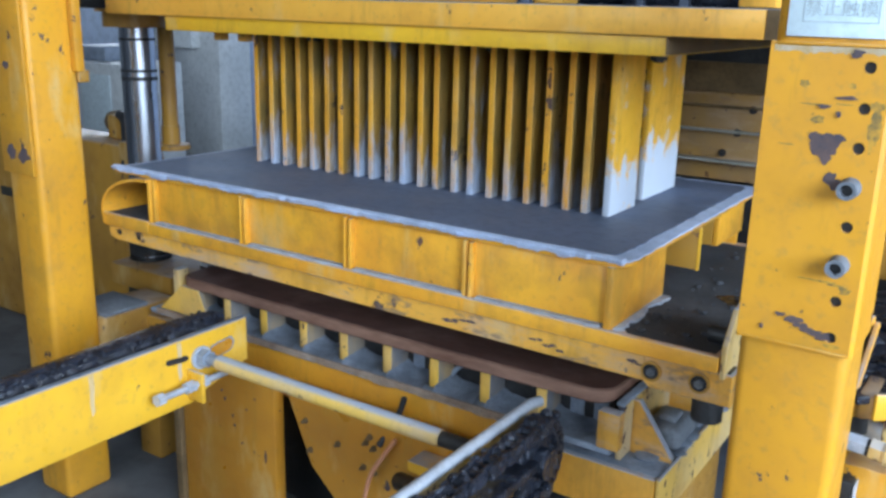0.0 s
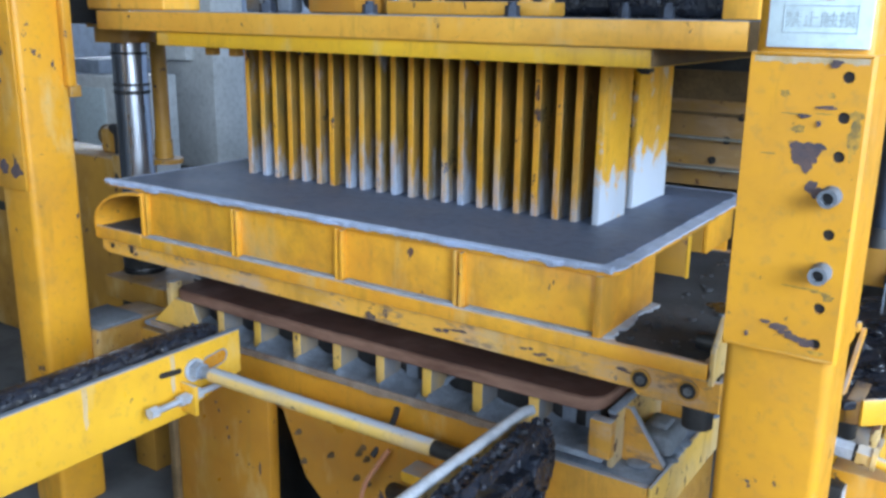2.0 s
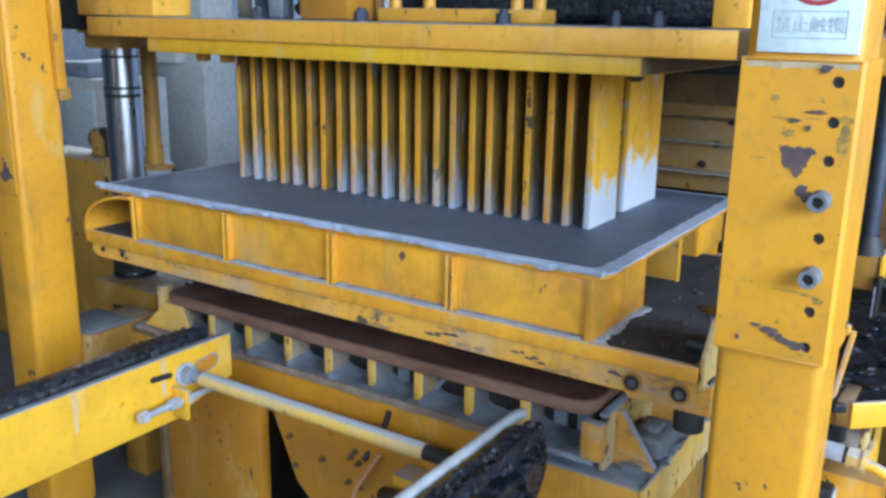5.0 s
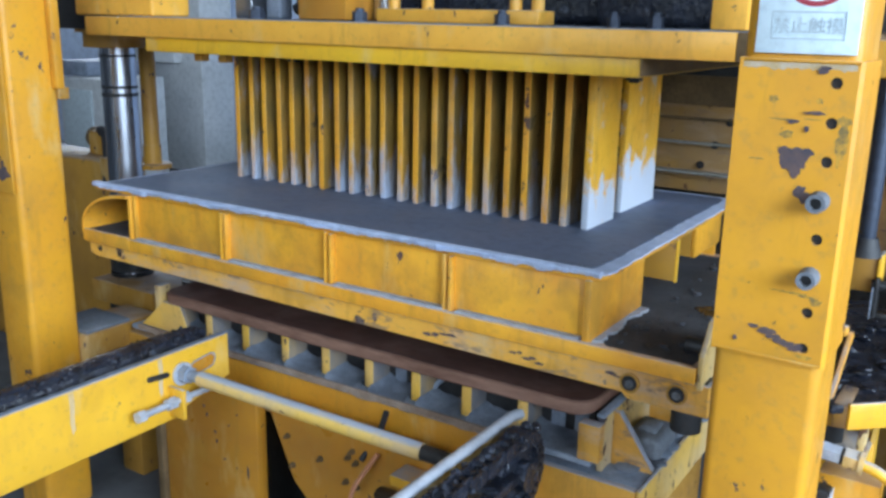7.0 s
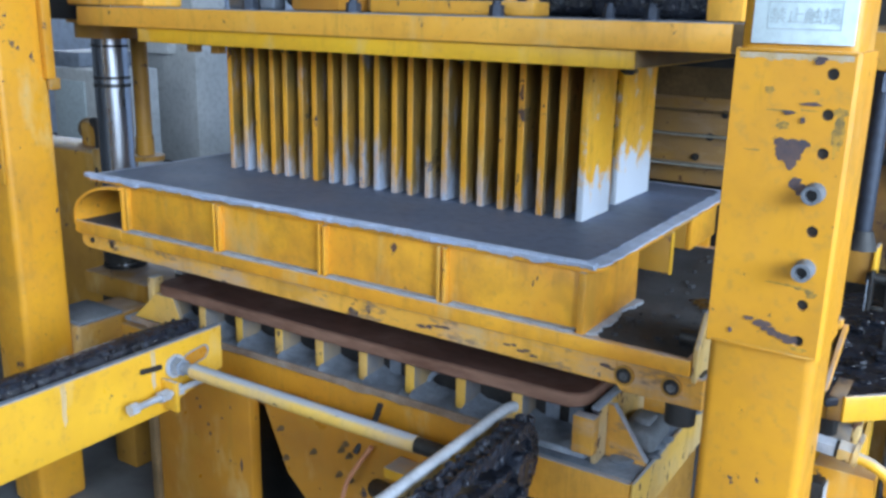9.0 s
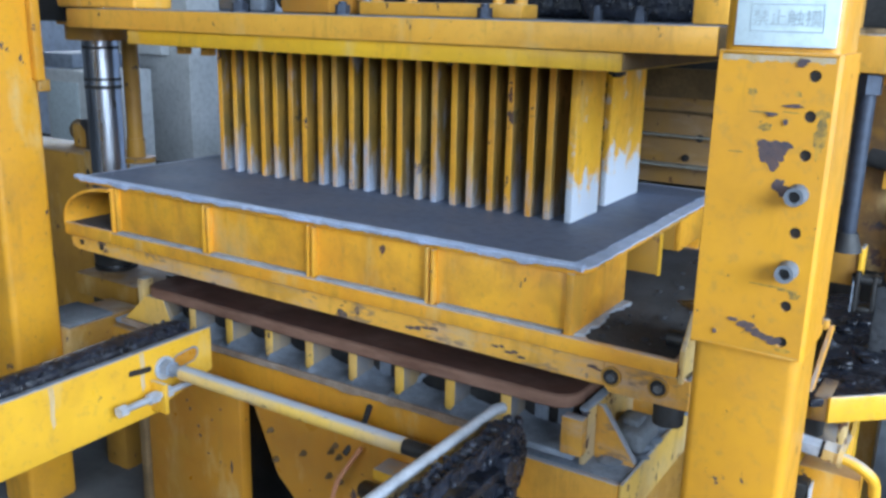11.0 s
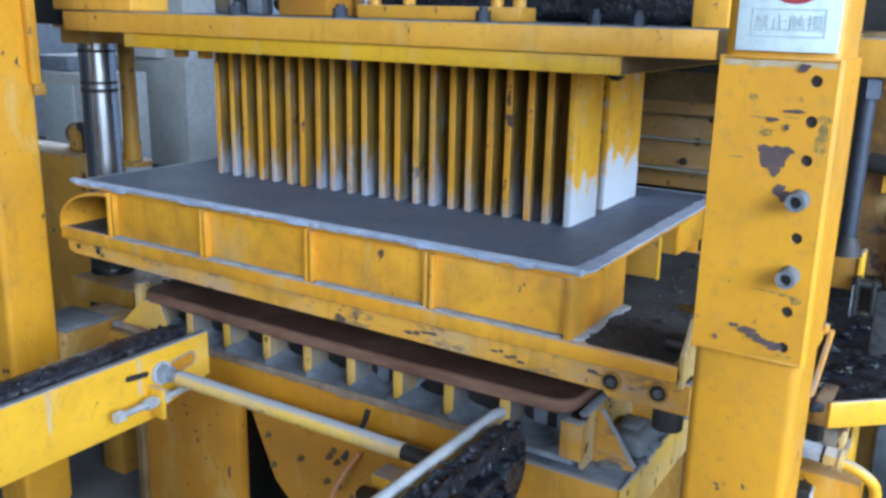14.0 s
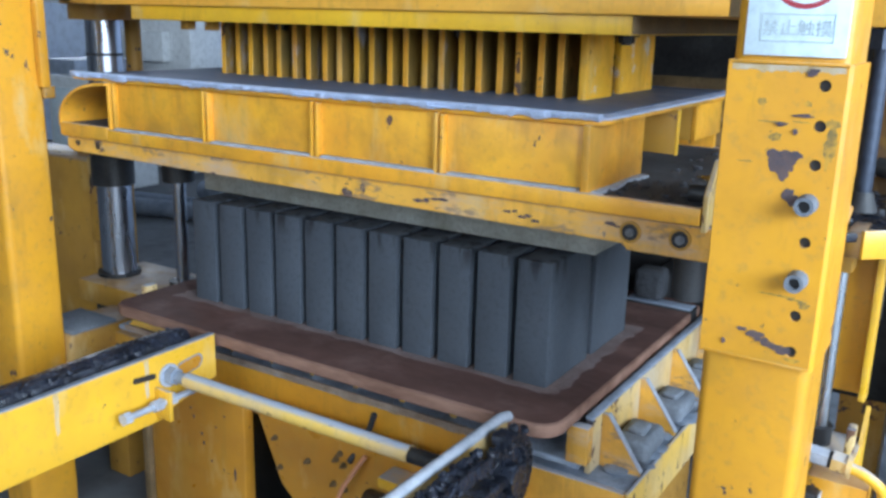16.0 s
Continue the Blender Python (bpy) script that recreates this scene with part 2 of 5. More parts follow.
def oil_smear():
    k = Mat("olive_oil_smear", 0.5)
    color = k.mix(k.ramp(k.noise(70, 6, 0.7), 0.42, 0.60), (0.20, 0.135, 0.045), (0.60, 0.31, 0.035))
    return k.done(color, k.ramp(k.noise(30, 4), 0.3, 0.7, 0.4, 0.6))


olive_grime = oil_smear()


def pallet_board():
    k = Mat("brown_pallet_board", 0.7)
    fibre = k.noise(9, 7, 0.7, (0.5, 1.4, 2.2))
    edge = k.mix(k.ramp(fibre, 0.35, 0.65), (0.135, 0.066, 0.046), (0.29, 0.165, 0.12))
    # Top face is darkened for the shade it lies in under the mould.
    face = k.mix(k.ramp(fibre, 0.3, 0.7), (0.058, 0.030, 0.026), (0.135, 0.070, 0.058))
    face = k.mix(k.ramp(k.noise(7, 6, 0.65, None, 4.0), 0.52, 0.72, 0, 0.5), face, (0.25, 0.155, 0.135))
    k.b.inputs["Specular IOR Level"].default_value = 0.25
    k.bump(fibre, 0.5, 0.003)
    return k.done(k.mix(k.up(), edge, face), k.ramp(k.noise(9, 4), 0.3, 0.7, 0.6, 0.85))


board = pallet_board()
pallet_dust = grainy("dusty_brown_film", (0.12, 0.075, 0.066), (0.23, 0.175, 0.17), 16, 0.85, 0.3, 0.001)


def chrome(name, clean, smeared):
    k = Mat(name, 0.14, 1.0)
    color = k.mix(k.ramp(k.noise(10, 5, 0.6, (1, 1, 0.15)), 0.5, 0.8, 0, 0.6), clean, smeared)
    return k.done(color, k.ramp(k.noise(12, 4, 0.6, (1, 1, 0.2)), 0.3, 0.7, 0.16, 0.34))


chrome_rod = chrome("oiled_chrome", (0.50, 0.53, 0.60), (0.20, 0.21, 0.25))
bright_chrome = chrome("clean_chrome", (0.74, 0.78, 0.84), (0.52, 0.55, 0.60))

# ---- building blocks ----


def box(bm, x0, x1, y0, y1, z0, z1, bevel=0.002, seg=2):
    """A box with rounded edges, added to bm."""
    m = Matrix.Translation(((x0 + x1) / 2, (y0 + y1) / 2, (z0 + z1) / 2)) @ Matrix.Diagonal((abs(x1 - x0), abs(y1 - y0), abs(z1 - z0), 1))
    made = bmesh.ops.create_cube(bm, size=1, matrix=m)["verts"]
    if bevel:
        edges = {e for v in made for e in v.link_edges}
        bmesh.ops.bevel(bm, geom=list(edges), offset=bevel, segments=seg, profile=0.5, affect="EDGES", clamp_overlap=True)
    return bm


def cyl(bm, a, b, r, r2=None, n=24, cap=True):
    """A rod from a to b."""
    a, b = Vector(a), Vector(b)
    turn = (b - a).to_track_quat("Z", "Y").to_matrix().to_4x4()
    bmesh.ops.create_cone(bm, cap_ends=cap, segments=n, radius1=r, radius2=r if r2 is None else r2, depth=(b - a).length,
                          matrix=Matrix.Translation((a + b) / 2) @ turn)
    return bm


def prism(bm, outline, axis, lo, hi, bevel=0.0015):
    """A plate cut to an outline: pairs in the plane square to the axis, from lo to hi along it."""
    def put(u, v, w):
        return {"x": (w, u, v), "y": (u, w, v), "z": (u, v, w)}[axis]
    near = [bm.verts.new(put(u, v, lo)) for u, v in outline]
    far = [bm.verts.new(put(u, v, hi)) for u, v in outline]
    faces = [bm.faces.new(near), bm.faces.new(far[::-1])]
    for k in range(len(outline)):
        faces.append(bm.faces.new((near[k - 1], far[k - 1], far[k], near[k])))
    bmesh.ops.recalc_face_normals(bm, faces=faces)
    if bevel:
        rim = [e for f in faces[:2] for e in f.edges]
        bmesh.ops.bevel(bm, geom=rim, offset=bevel, segments=1, affect="EDGES", clamp_overlap=True)
    return bm


def hose(bm, points, r, n=12, steps=8):
    """A bent pipe through points."""
    pts = [Vector(q) for q in points]
    path = []
    for k in range(len(pts) - 1):
        p0, p1, p2, p3 = pts[max(k - 1, 0)], pts[k], pts[k + 1], pts[min(k + 2, len(pts) - 1)]
        for s in range(steps):
            u = s / steps
            path.append(0.5 * (2 * p1 + (p2 - p0) * u + (2 * p0 - 5 * p1 + 4 * p2 - p3) * u * u + (3 * p1 - p0 - 3 * p2 + p3) * u ** 3))
    path.append(pts[-1])
    rings = []
    for k, q in enumerate(path):
        way = (path[min(k + 1, len(path) - 1)] - path[max(k - 1, 0)]).normalized()
        side = way.cross(Vector((0.13, 0.31, 0.94))).normalized()
        top = side.cross(way)
        rings.append([bm.verts.new(q + r * (math.cos(a) * side + math.sin(a) * top)) for a in (2 * math.pi * j / n for j in range(n))])
    for a, b in zip(rings, rings[1:]):
        for j in range(n):
            bm.faces.new((a[j - 1], a[j], b[j], b[j - 1]))
    bm.faces.new(rings[0]), bm.faces.new(rings[-1][::-1])
    bmesh.ops.recalc_face_normals(bm, faces=bm.faces)
    return bm


def B():
    return bmesh.new()


def mesh_of(name, bm, material, smooth=True):
    me = bpy.data.meshes.new(name)
    bm.to_mesh(me)
    bm.free()
    me.materials.append(material)
    if smooth:
        me.shade_smooth()
        me.set_sharp_from_angle(angle=radians(38))
    return me


def thing(name, at, label, category, group="", kind=""):
    """An Empty at a thing's base, that parents its parts."""
    ob = new(name)
    ob.location = at
    ob.empty_display_size = 0.05
    return tagged(ob, label, category, group, kind)


def part(name, bm, material, parent, label="", smooth=True):
    """One mesh under a thing or a part; bm is in the world's metres at the thing's rest place."""
    ob = new(name, mesh_of(name, bm, material, smooth))
    top = parent
    origin = Vector()
    while top:
        origin += top.location
        top = top.parent
    ob.data.transform(Matrix.Translation(-origin))
    ob.parent = parent
    return tagged(ob, label)


def solo(name, bm, material, label, category="", group="", kind=""):
    """A thing of one mesh, or a piece of the setting."""
    return tagged(new(name, mesh_of(name, bm, material)), label, category, group, kind)


def bolt(parent, at, way, r=0.011, length=0.012, material=None, name="bolt"):
    """A hexagon bolt head with its washer."""
    bm = B()
    a, w = Vector(at), Vector(way).normalized()
    cyl(bm, a, a + w * 0.003, r * 1.5, n=18)
    cyl(bm, a + w * 0.003, a + w * (0.003 + length), r, n=6)
    cyl(bm, a + w * (0.003 + length), a + w * (0.006 + length), r * 0.6, n=12)
    return part(name, bm, material or raw_steel, parent)

# ---- hall ----
FLOOR = -0.66


def hall():
    bm = B()
    box(bm, -9, 4.8, -9, 3.9, FLOOR - 0.15, FLOOR, 0)
    solo("floor", bm, floor_concrete, "dirty grey concrete workshop floor with cement dust", "floor", kind="structure")
    # back wall with a window opening high up
    bm = B()
    for x0, x1, z0, z1 in ((-9, -6.85, FLOOR, 3.6), (-4.87, 4.8, FLOOR, 3.6), (-6.85, -4.87, FLOOR, 0.50), (-6.85, -4.87, 1.7, 3.6)):
        box(bm, x0, x1, 3.55, 3.75, z0, z1, 0)
    solo("wall_back", bm, wall_plaster, "grey plastered workshop wall with a window opening", "wall", kind="structure")
    # The other walls and the roof are unseen, dark to cut bounced light.
    bm = B()
    box(bm, -9.2, -9, -9, 3.9, FLOOR, 3.6, 0)
    solo("wall_side_west", bm, dark_wall, "unseen dark workshop side wall", "wall", kind="structure")
    # side wall with the open gate that lights the machine
    bm = B()
    for y0, y1, z0, z1 in ((-9, -4.4, FLOOR, 3.6), (0.7, 3.9, FLOOR, 3.6), (-4.4, 0.7, 3.0, 3.6)):
        box(bm, 4.6, 4.8, y0, y1, z0, z1, 0)
    solo("wall_side_east", bm, dark_wall, "unseen dark workshop wall with a wide open gate", "wall", kind="structure")
    bm = B()
    for x0, x1, z0, z1 in ((-9, -1.1, FLOOR, 3.6), (2.9, 4.8, FLOOR, 3.6), (-1.1, 2.9, 3.5, 3.6)):
        box(bm, x0, x1, -6.4, -6.2, z0, z1, 0)
    solo("wall_front", bm, dark_wall, "unseen dark workshop wall with an open doorway", "wall", kind="structure")
    bm = B()
    box(bm, -9.2, 4.8, -9, 3.9, 3.6, 3.75, 0)
    solo("ceiling", bm, roof_sheet, "unseen dark corrugated workshop roof", "ceiling", kind="structure")
    glow = bpy.data.materials.new("hazy_daylight")
    glow.use_nodes = True
    glow.node_tree.nodes["Principled BSDF"].inputs["Base Color"].default_value = (0, 0, 0, 1)
    glow.node_tree.nodes["Principled BSDF"].inputs["Emission Color"].default_value = (0.86, 0.93, 1.0, 1)
    glow.node_tree.nodes["Principled BSDF"].inputs["Emission Strength"].default_value = 1.3
    solo("backdrop", box(B(), -9, -3.5, 4.6, 4.65, -0.6, 3.4, 0), glow, "hazy white daylight outside the window", "sky", kind="structure")
    # window with frame bars
    win = thing("window_1", (-5.86, 3.65, 0.50), "bright workshop window with grey frame bars", "window", kind="structure")
    for z0, z1 in ((0.50, 0.54), (1.66, 1.7)):
        part("window_frame", box(B(), -6.85, -4.87, 3.6, 3.68, z0, z1), white_paint, win)
    for x in (-6.85, -6.2, -5.55, -4.91):
        part("window_bar", box(B(), x, x + 0.04, 3.61, 3.67, 0.54, 1.66), white_paint, win)


hall()

# ---- machine frame ----


def holed_plate(bm, x0, x1, z0, z1, y, depth, hx, holes, r):
    """A plate that faces -y, with round holes one above the other at hx."""
    s = r * 1.5
    def rect(a, b, c, d):
        if b - a > 1e-5 and d - c > 1e-5:
            bm.faces.new([bm.verts.new(q) for q in ((a, y, c), (b, y, c), (b, y, d), (a, y, d))])
    rect(x0, hx - s, z0, z1)
    rect(hx + s, x1, z0, z1)
    low = z0
    n = 20
    for hz in sorted(holes):
        rect(hx - s, hx + s, low, hz - s)
        low = hz + s
        ring, square, back = [], [], []
        for j in range(n):
            a = 2 * math.pi * (j + 0.5) / n
            c, d = math.cos(a), math.sin(a)
            q = s / max(abs(c), abs(d))
            ring.append(bm.verts.new((hx + r * c, y, hz + r * d)))
            back.append(bm.verts.new((hx + r * c, y + depth, hz + r * d)))
            square.append(bm.verts.new((hx + q * c, y, hz + q * d)))
        for j in range(n):
            bm.faces.new((square[j - 1], square[j], ring[j], ring[j - 1]))
            bm.faces.new((ring[j - 1], ring[j], back[j], back[j - 1]))
        for sx, sz in ((1, 1), (-1, 1), (-1, -1), (1, -1)):
            corner = bm.verts.new((hx + sx * s, y, hz + sz * s))
            near = sorted(square, key=lambda v: (v.co - corner.co).length)[:2]
            bm.faces.new((corner, near[0], near[1]))
    rect(hx - s, hx + s, low, z1)
    bmesh.ops.remove_doubles(bm, verts=bm.verts, dist=1e-5)
    bmesh.ops.recalc_face_normals(bm, faces=bm.faces)
    return bm


def right_column():
    col = thing("frame_column", (0.2928, -0.12, FLOOR), "square yellow painted steel column with a chipped bolted sleeve", "column", "front machine columns")
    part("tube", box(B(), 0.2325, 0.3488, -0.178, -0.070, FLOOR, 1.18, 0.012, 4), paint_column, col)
    # sleeve round the tube, with a row of holes
    holes = [0.1177, 0.1578, 0.238, 0.3191, 0.3583, 0.3984]
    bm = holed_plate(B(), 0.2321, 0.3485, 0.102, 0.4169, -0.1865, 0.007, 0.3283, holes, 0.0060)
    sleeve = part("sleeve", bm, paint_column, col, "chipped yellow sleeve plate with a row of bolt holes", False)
    bm = B()
    box(bm, 0.2312, 0.2351, -0.1860, -0.06, 0.0981, 0.4208, 0.001)
    box(bm, 0.2312, 0.3495, -0.1860, -0.1790, 0.0986, 0.1015, 0.001)
    box(bm, 0.2312, 0.3495, -0.1860, -0.1790, 0.4174, 0.4204, 0.001)
    prism(bm, [(0.3485, -0.1862), (0.3525, -0.182), (0.3525, -0.074), (0.3490, -0.074), (0.3490, -0.1785), (0.3485, -0.181)], "z", 0.0986, 0.4199, 0)
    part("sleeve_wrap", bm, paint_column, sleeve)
    for hz in holes:
        # Black disc paints in the dark inside the hole.
        part("bolt_hole", cyl(B(), (0.3283, -0.1815, hz), (0.3283, -0.1790, hz), 0.0059, n=16), black_rubber, sleeve, "black disc for the shade in the bolt hole")
    for hz in (0.279, 0.1979):
        bm = B()
        a, b = Vector((0.3263, -0.1866, hz)), Vector((0.3263, -0.208, hz))
        cyl(bm, a, b, 0.0108, 0.0097, n=28, cap=False)
        cyl(bm, b, a, 0.0060, n=24, cap=False)
        for k in range(28):
            q = [2 * math.pi * (k + j) / 28 for j in (0, 1)]
            bm.faces.new([bm.verts.new((0.3263 + r * math.cos(w), -0.208, hz + r * math.sin(w))) for r, w in ((0.0097, q[0]), (0.0097, q[1]), (0.0060, q[1]), (0.0060, q[0]))])
        part("socket_bolt", bm, grey_rubber, sleeve, "protruding grey steel socket bolt")
        # Black disc at the bottom stands for the bore's shade.
        part("socket_bore", cyl(B(), (0.3263, -0.199, hz), (0.3263, -0.200, hz), 0.0059, n=20), black_rubber, sleeve, "black disc for the shade in the socket's bore")
    # rusted scars where brackets were torn off
    rng = random.Random(4)
    for level, (cx, cz, sx, sz) in enumerate(((0.2962, 0.3201, 0.015, 0.010), (0.2874, 0.327, 0.008, 0.004), (0.309, 0.327, 0.006, 0.005), (0.2987, 0.3084, 0.006, 0.007), (0.3066, 0.2859, 0.006, 0.007), (0.3125, 0.28, 0.007, 0.006), (0.2898, 0.1294, 0.009, 0.004), (0.2987, 0.1245, 0.008, 0.003), (0.3086, 0.1206, 0.010, 0.003), (0.3194, 0.1177, 0.009, 0.004), (0.276, 0.1333, 0.005, 0.002), (0.2573, 0.1157, 0.002, 0.003), (0.3125, 0.368, 0.009, 0.0018), (0.2918, 0.3583, 0.006, 0.0022), (0.3164, 0.4112, 0.005, 0.0042), (0.3056, 0.3514, 0.002, 0.0036))):
        bm = B()
        outline = [(cx + sx * (lump := 0.95 + 0.55 * noise.noise((1.7 * math.cos(a) + 90 * cx, 1.7 * math.sin(a), 50 * cz)) + 0.12 * rng.random()) * math.cos(a), cz + sz * lump * math.sin(a)) for a in (2 * math.pi * k / 40 for k in range(40))]
        prism(bm, outline, "y", -0.1868 - 0.00012 * level, -0.1863, 0)
        part("paint_scar", bm, rust, sleeve, "bare rusty patch of lost paint")
    for level, (cx, cz, sx, sz) in enumerate(((0.3405, 0.341, 0.0060, 0.0210), (0.3400, 0.3615, 0.0065, 0.0050), (0.2808, 0.3596, 0.0149, 0.0009), (0.3104, 0.3613, 0.0088, 0.0008), (0.2867, 0.3449, 0.0068, 0.0041), (0.3124, 0.1772, 0.0139, 0.0011), (0.326, 0.1753, 0.0091, 0.0014), (0.2965, 0.1776, 0.0083, 0.0008), (0.3352, 0.1707, 0.0057, 0.0044), (0.2598, 0.3169, 0.0077, 0.0008), (0.3301, 0.1083, 0.0070, 0.0032), (0.2701, 0.3798, 0.0052, 0.0035), (0.3147, 0.3798, 0.0038, 0.0029))):
        outline = [(cx + sx * (lump := 0.85 + 0.5 * noise.noise((2.2 * math.cos(a) + 70 * cx, 2.2 * math.sin(a), 40 * cz)) + 0.2 * rng.random()) * math.cos(a), cz + sz * lump * math.sin(a)) for a in (2 * math.pi * k / 36 for k in range(36))]
        part("oil_stain", prism(B(), outline, "y", -0.1866 - 0.00003 * level, -0.1863, 0), olive_grime, sleeve, "olive-grey smear of old oil")
    smear = random.Random(27)
    band = [(0.236 + 0.110 * k / 30, 0.4165 + 0.0006 * smear.random()) for k in range(31)] + [(0.346 - 0.110 * k / 40, 0.4125 - 0.0075 * abs(noise.noise((k * 0.37, 4.0, 0.2))) - 0.001 * smear.random()) for k in range(41)]
    part("dust_smear", prism(B(), band, "y", -0.1867, -0.1863, 0), smeared_dust, sleeve, "pinkish-grey dust smeared along the top edge")
    # warning sign on the tube
    sign = thing("warning_sign", (0.2948, -0.182, 0.4257), "pale blue-white warning sign with a red ring and Chinese writing", "sign")
    part("panel", box(B(), 0.2445, 0.3431, -0.1835, -0.180, 0.4257, 0.5529, 0.001), sign_white, sign)
    bm = B()
    for k in range(40):
        q = [2 * math.pi * (k + j) / 40 for j in (0, 1)]
        bm.faces.new([bm.verts.new((0.2997 + r * math.cos(w), -0.1840, 0.5079 + r * math.sin(w))) for r, w in ((0.036, q[0]), (0.036, q[1]), (0.031, q[1]), (0.031, q[0]))])
    bmesh.ops.recalc_face_normals(bm, faces=bm.faces)
    part("ring", bm, red_ink, sign, "red prohibition ring")
    part("ring_bar", prism(B(), [(0.275, 0.5284), (0.278, 0.5323), (0.3243, 0.4874), (0.3214, 0.4834)], "y", -0.1841, -0.1837, 0), red_ink, sign)
    bm = B()
    for a, b, c, d in ((0.2593, 0.3302, 0.4399, 0.4411), (0.2593, 0.3302, 0.4661, 0.4673), (0.2593, 0.2604, 0.4399, 0.4673), (0.3291, 0.3302, 0.4399, 0.4673)):
        box(bm, a, b, -0.1842, -0.1837, c, d, 0)
    part("text_frame", bm, pale_ink, sign, "faded grey frame round the writing")
    curve = bpy.data.curves.new("writing", "FONT")
    curve.body, curve.size, curve.align_x, curve.extrude = "禁止触摸", 0.017, "CENTER", 0.0002
    tmp = new("writing", curve)
    bpy.context.view_layer.update()
    me = bpy.data.meshes.new_from_object(tmp.evaluated_get(bpy.context.evaluated_depsgraph_get()))
    bpy.data.objects.remove(tmp)
    me.transform(pose(0.2948, -0.1842, 0.4473, 90))
    me.transform(Matrix.Translation(-sign.location))
    me.materials.clear()
    me.materials.append(pale_ink)
    ob = new("writing", me)
    ob.parent = sign
    return col


rust = grainy("rusty_bare_steel", (0.062, 0.052, 0.068), (0.15, 0.092, 0.082), 60, 0.75, 0.6, 0.002)
right_column()


def left_column():
    col = thing("frame_column", (-1.2574, -0.07, FLOOR), "square yellow painted steel column with a welded foot bracket", "column", "front machine columns")
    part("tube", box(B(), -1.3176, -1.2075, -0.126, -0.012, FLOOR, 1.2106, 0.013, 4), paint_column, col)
    bm = B()
    box(bm, -1.3193, -1.211, -0.1335, -0.127, 0.0879, 0.9058, 0.002)
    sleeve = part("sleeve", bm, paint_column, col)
    rng = random.Random(9)
    for cx, cz, sx, sz in ((-1.240, 0.1275, 0.020, 0.013), (-1.283, 0.133, 0.016, 0.016), (-1.272, 0.310, 0.012, 0.007)):
        outline = [(cx + sx * (lump := 0.95 + 0.55 * noise.noise((1.7 * math.cos(a) + 90 * cx, 1.7 * math.sin(a), 50 * cz)) + 0.12 * rng.random()) * math.cos(a), cz + sz * lump * math.sin(a)) for a in (2 * math.pi * k / 40 for k in range(40))]
        part("paint_scar", prism(B(), outline, "y", -0.1339, -0.1333, 0), rust, sleeve, "bare rusty patch of lost paint")
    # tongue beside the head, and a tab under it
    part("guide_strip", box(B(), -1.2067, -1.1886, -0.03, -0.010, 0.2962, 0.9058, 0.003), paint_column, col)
    part("guide_tab", box(B(), -1.2067, -1.1955, -0.022, 0.004, 0.2728, 0.2982, 0.003), paint_dull, col)
    # foot bracket that reaches back to the guide rod
    part("foot", box(B(), -1.309, -1.1886, -0.014, 0.19, -0.4353, -0.2474, 0.012, 3), paint_dull, col)
    part("foot_plate", box(B(), -1.3176, -1.186, -0.012, 0.105, -0.2474, -0.2382, 0.003), grey_rubber, col, "dust-covered grey top plate")
    part("base_block", box(B(), -1.4724, -1.2359, 0.21, 0.42, -0.2748, -0.2169, 0.006), paint_dull, col, "dusty yellow rod base")
    part("pedestal", box(B(), -1.4466, -1.266, 0.24, 0.40, FLOOR, -0.2748, 0.004), dark_iron, col)
    return col


left_column()

x, y, rad = -1.42, 0.30, 0.043
rod = thing("guide_rod", (x, y, -0.213), "polished chrome guide rod standing on its block, smeared with oil", "guide rod")
part("shaft", cyl(B(), (x, y, -0.215), (x, y, 0.62), rad, n=40), chrome_rod, rod)
part("collar", cyl(B(), (x, y, -0.215), (x, y, -0.206), rad * 1.25, n=32), dark_iron, rod)
for z, h in ((0.248, 0.009), (0.268, 0.007), (0.345, 0.006)):
    part("oil_ring", cyl(B(), (x, y, z), (x, y, z + h), rad + 0.0012, n=40), black_rubber, rod, "black oily ring on the rod")

foot = thing("lift_cylinder", (-1.177, 0.30, -0.36), "short yellow lift cylinder with a dark collar", "cylinder")
part("barrel", cyl(B(), (-1.177, 0.30, -0.36), (-1.177, 0.30, -0.215), 0.045, n=28), paint_dull, foot)
part("collar", cyl(B(), (-1.177, 0.30, -0.215), (-1.177, 0.30, -0.190), 0.034, n=28), dark_iron, foot)
part("base", box(B(), -1.27, -1.09, 0.23, 0.41, FLOOR, -0.36, 0.012, 3), dark_iron, foot)

# ---- mould ----
RIBS = (-0.739, -0.483, -0.237)


def rough_edge(rng, lo, hi, step, depth):
    out = []
    u = lo
    while u < hi:
        out.append((u, depth * (rng.random() + 0.6 * math.sin(u * 37) + 0.5)))
        u += step * (0.5 + rng.random())
    return out


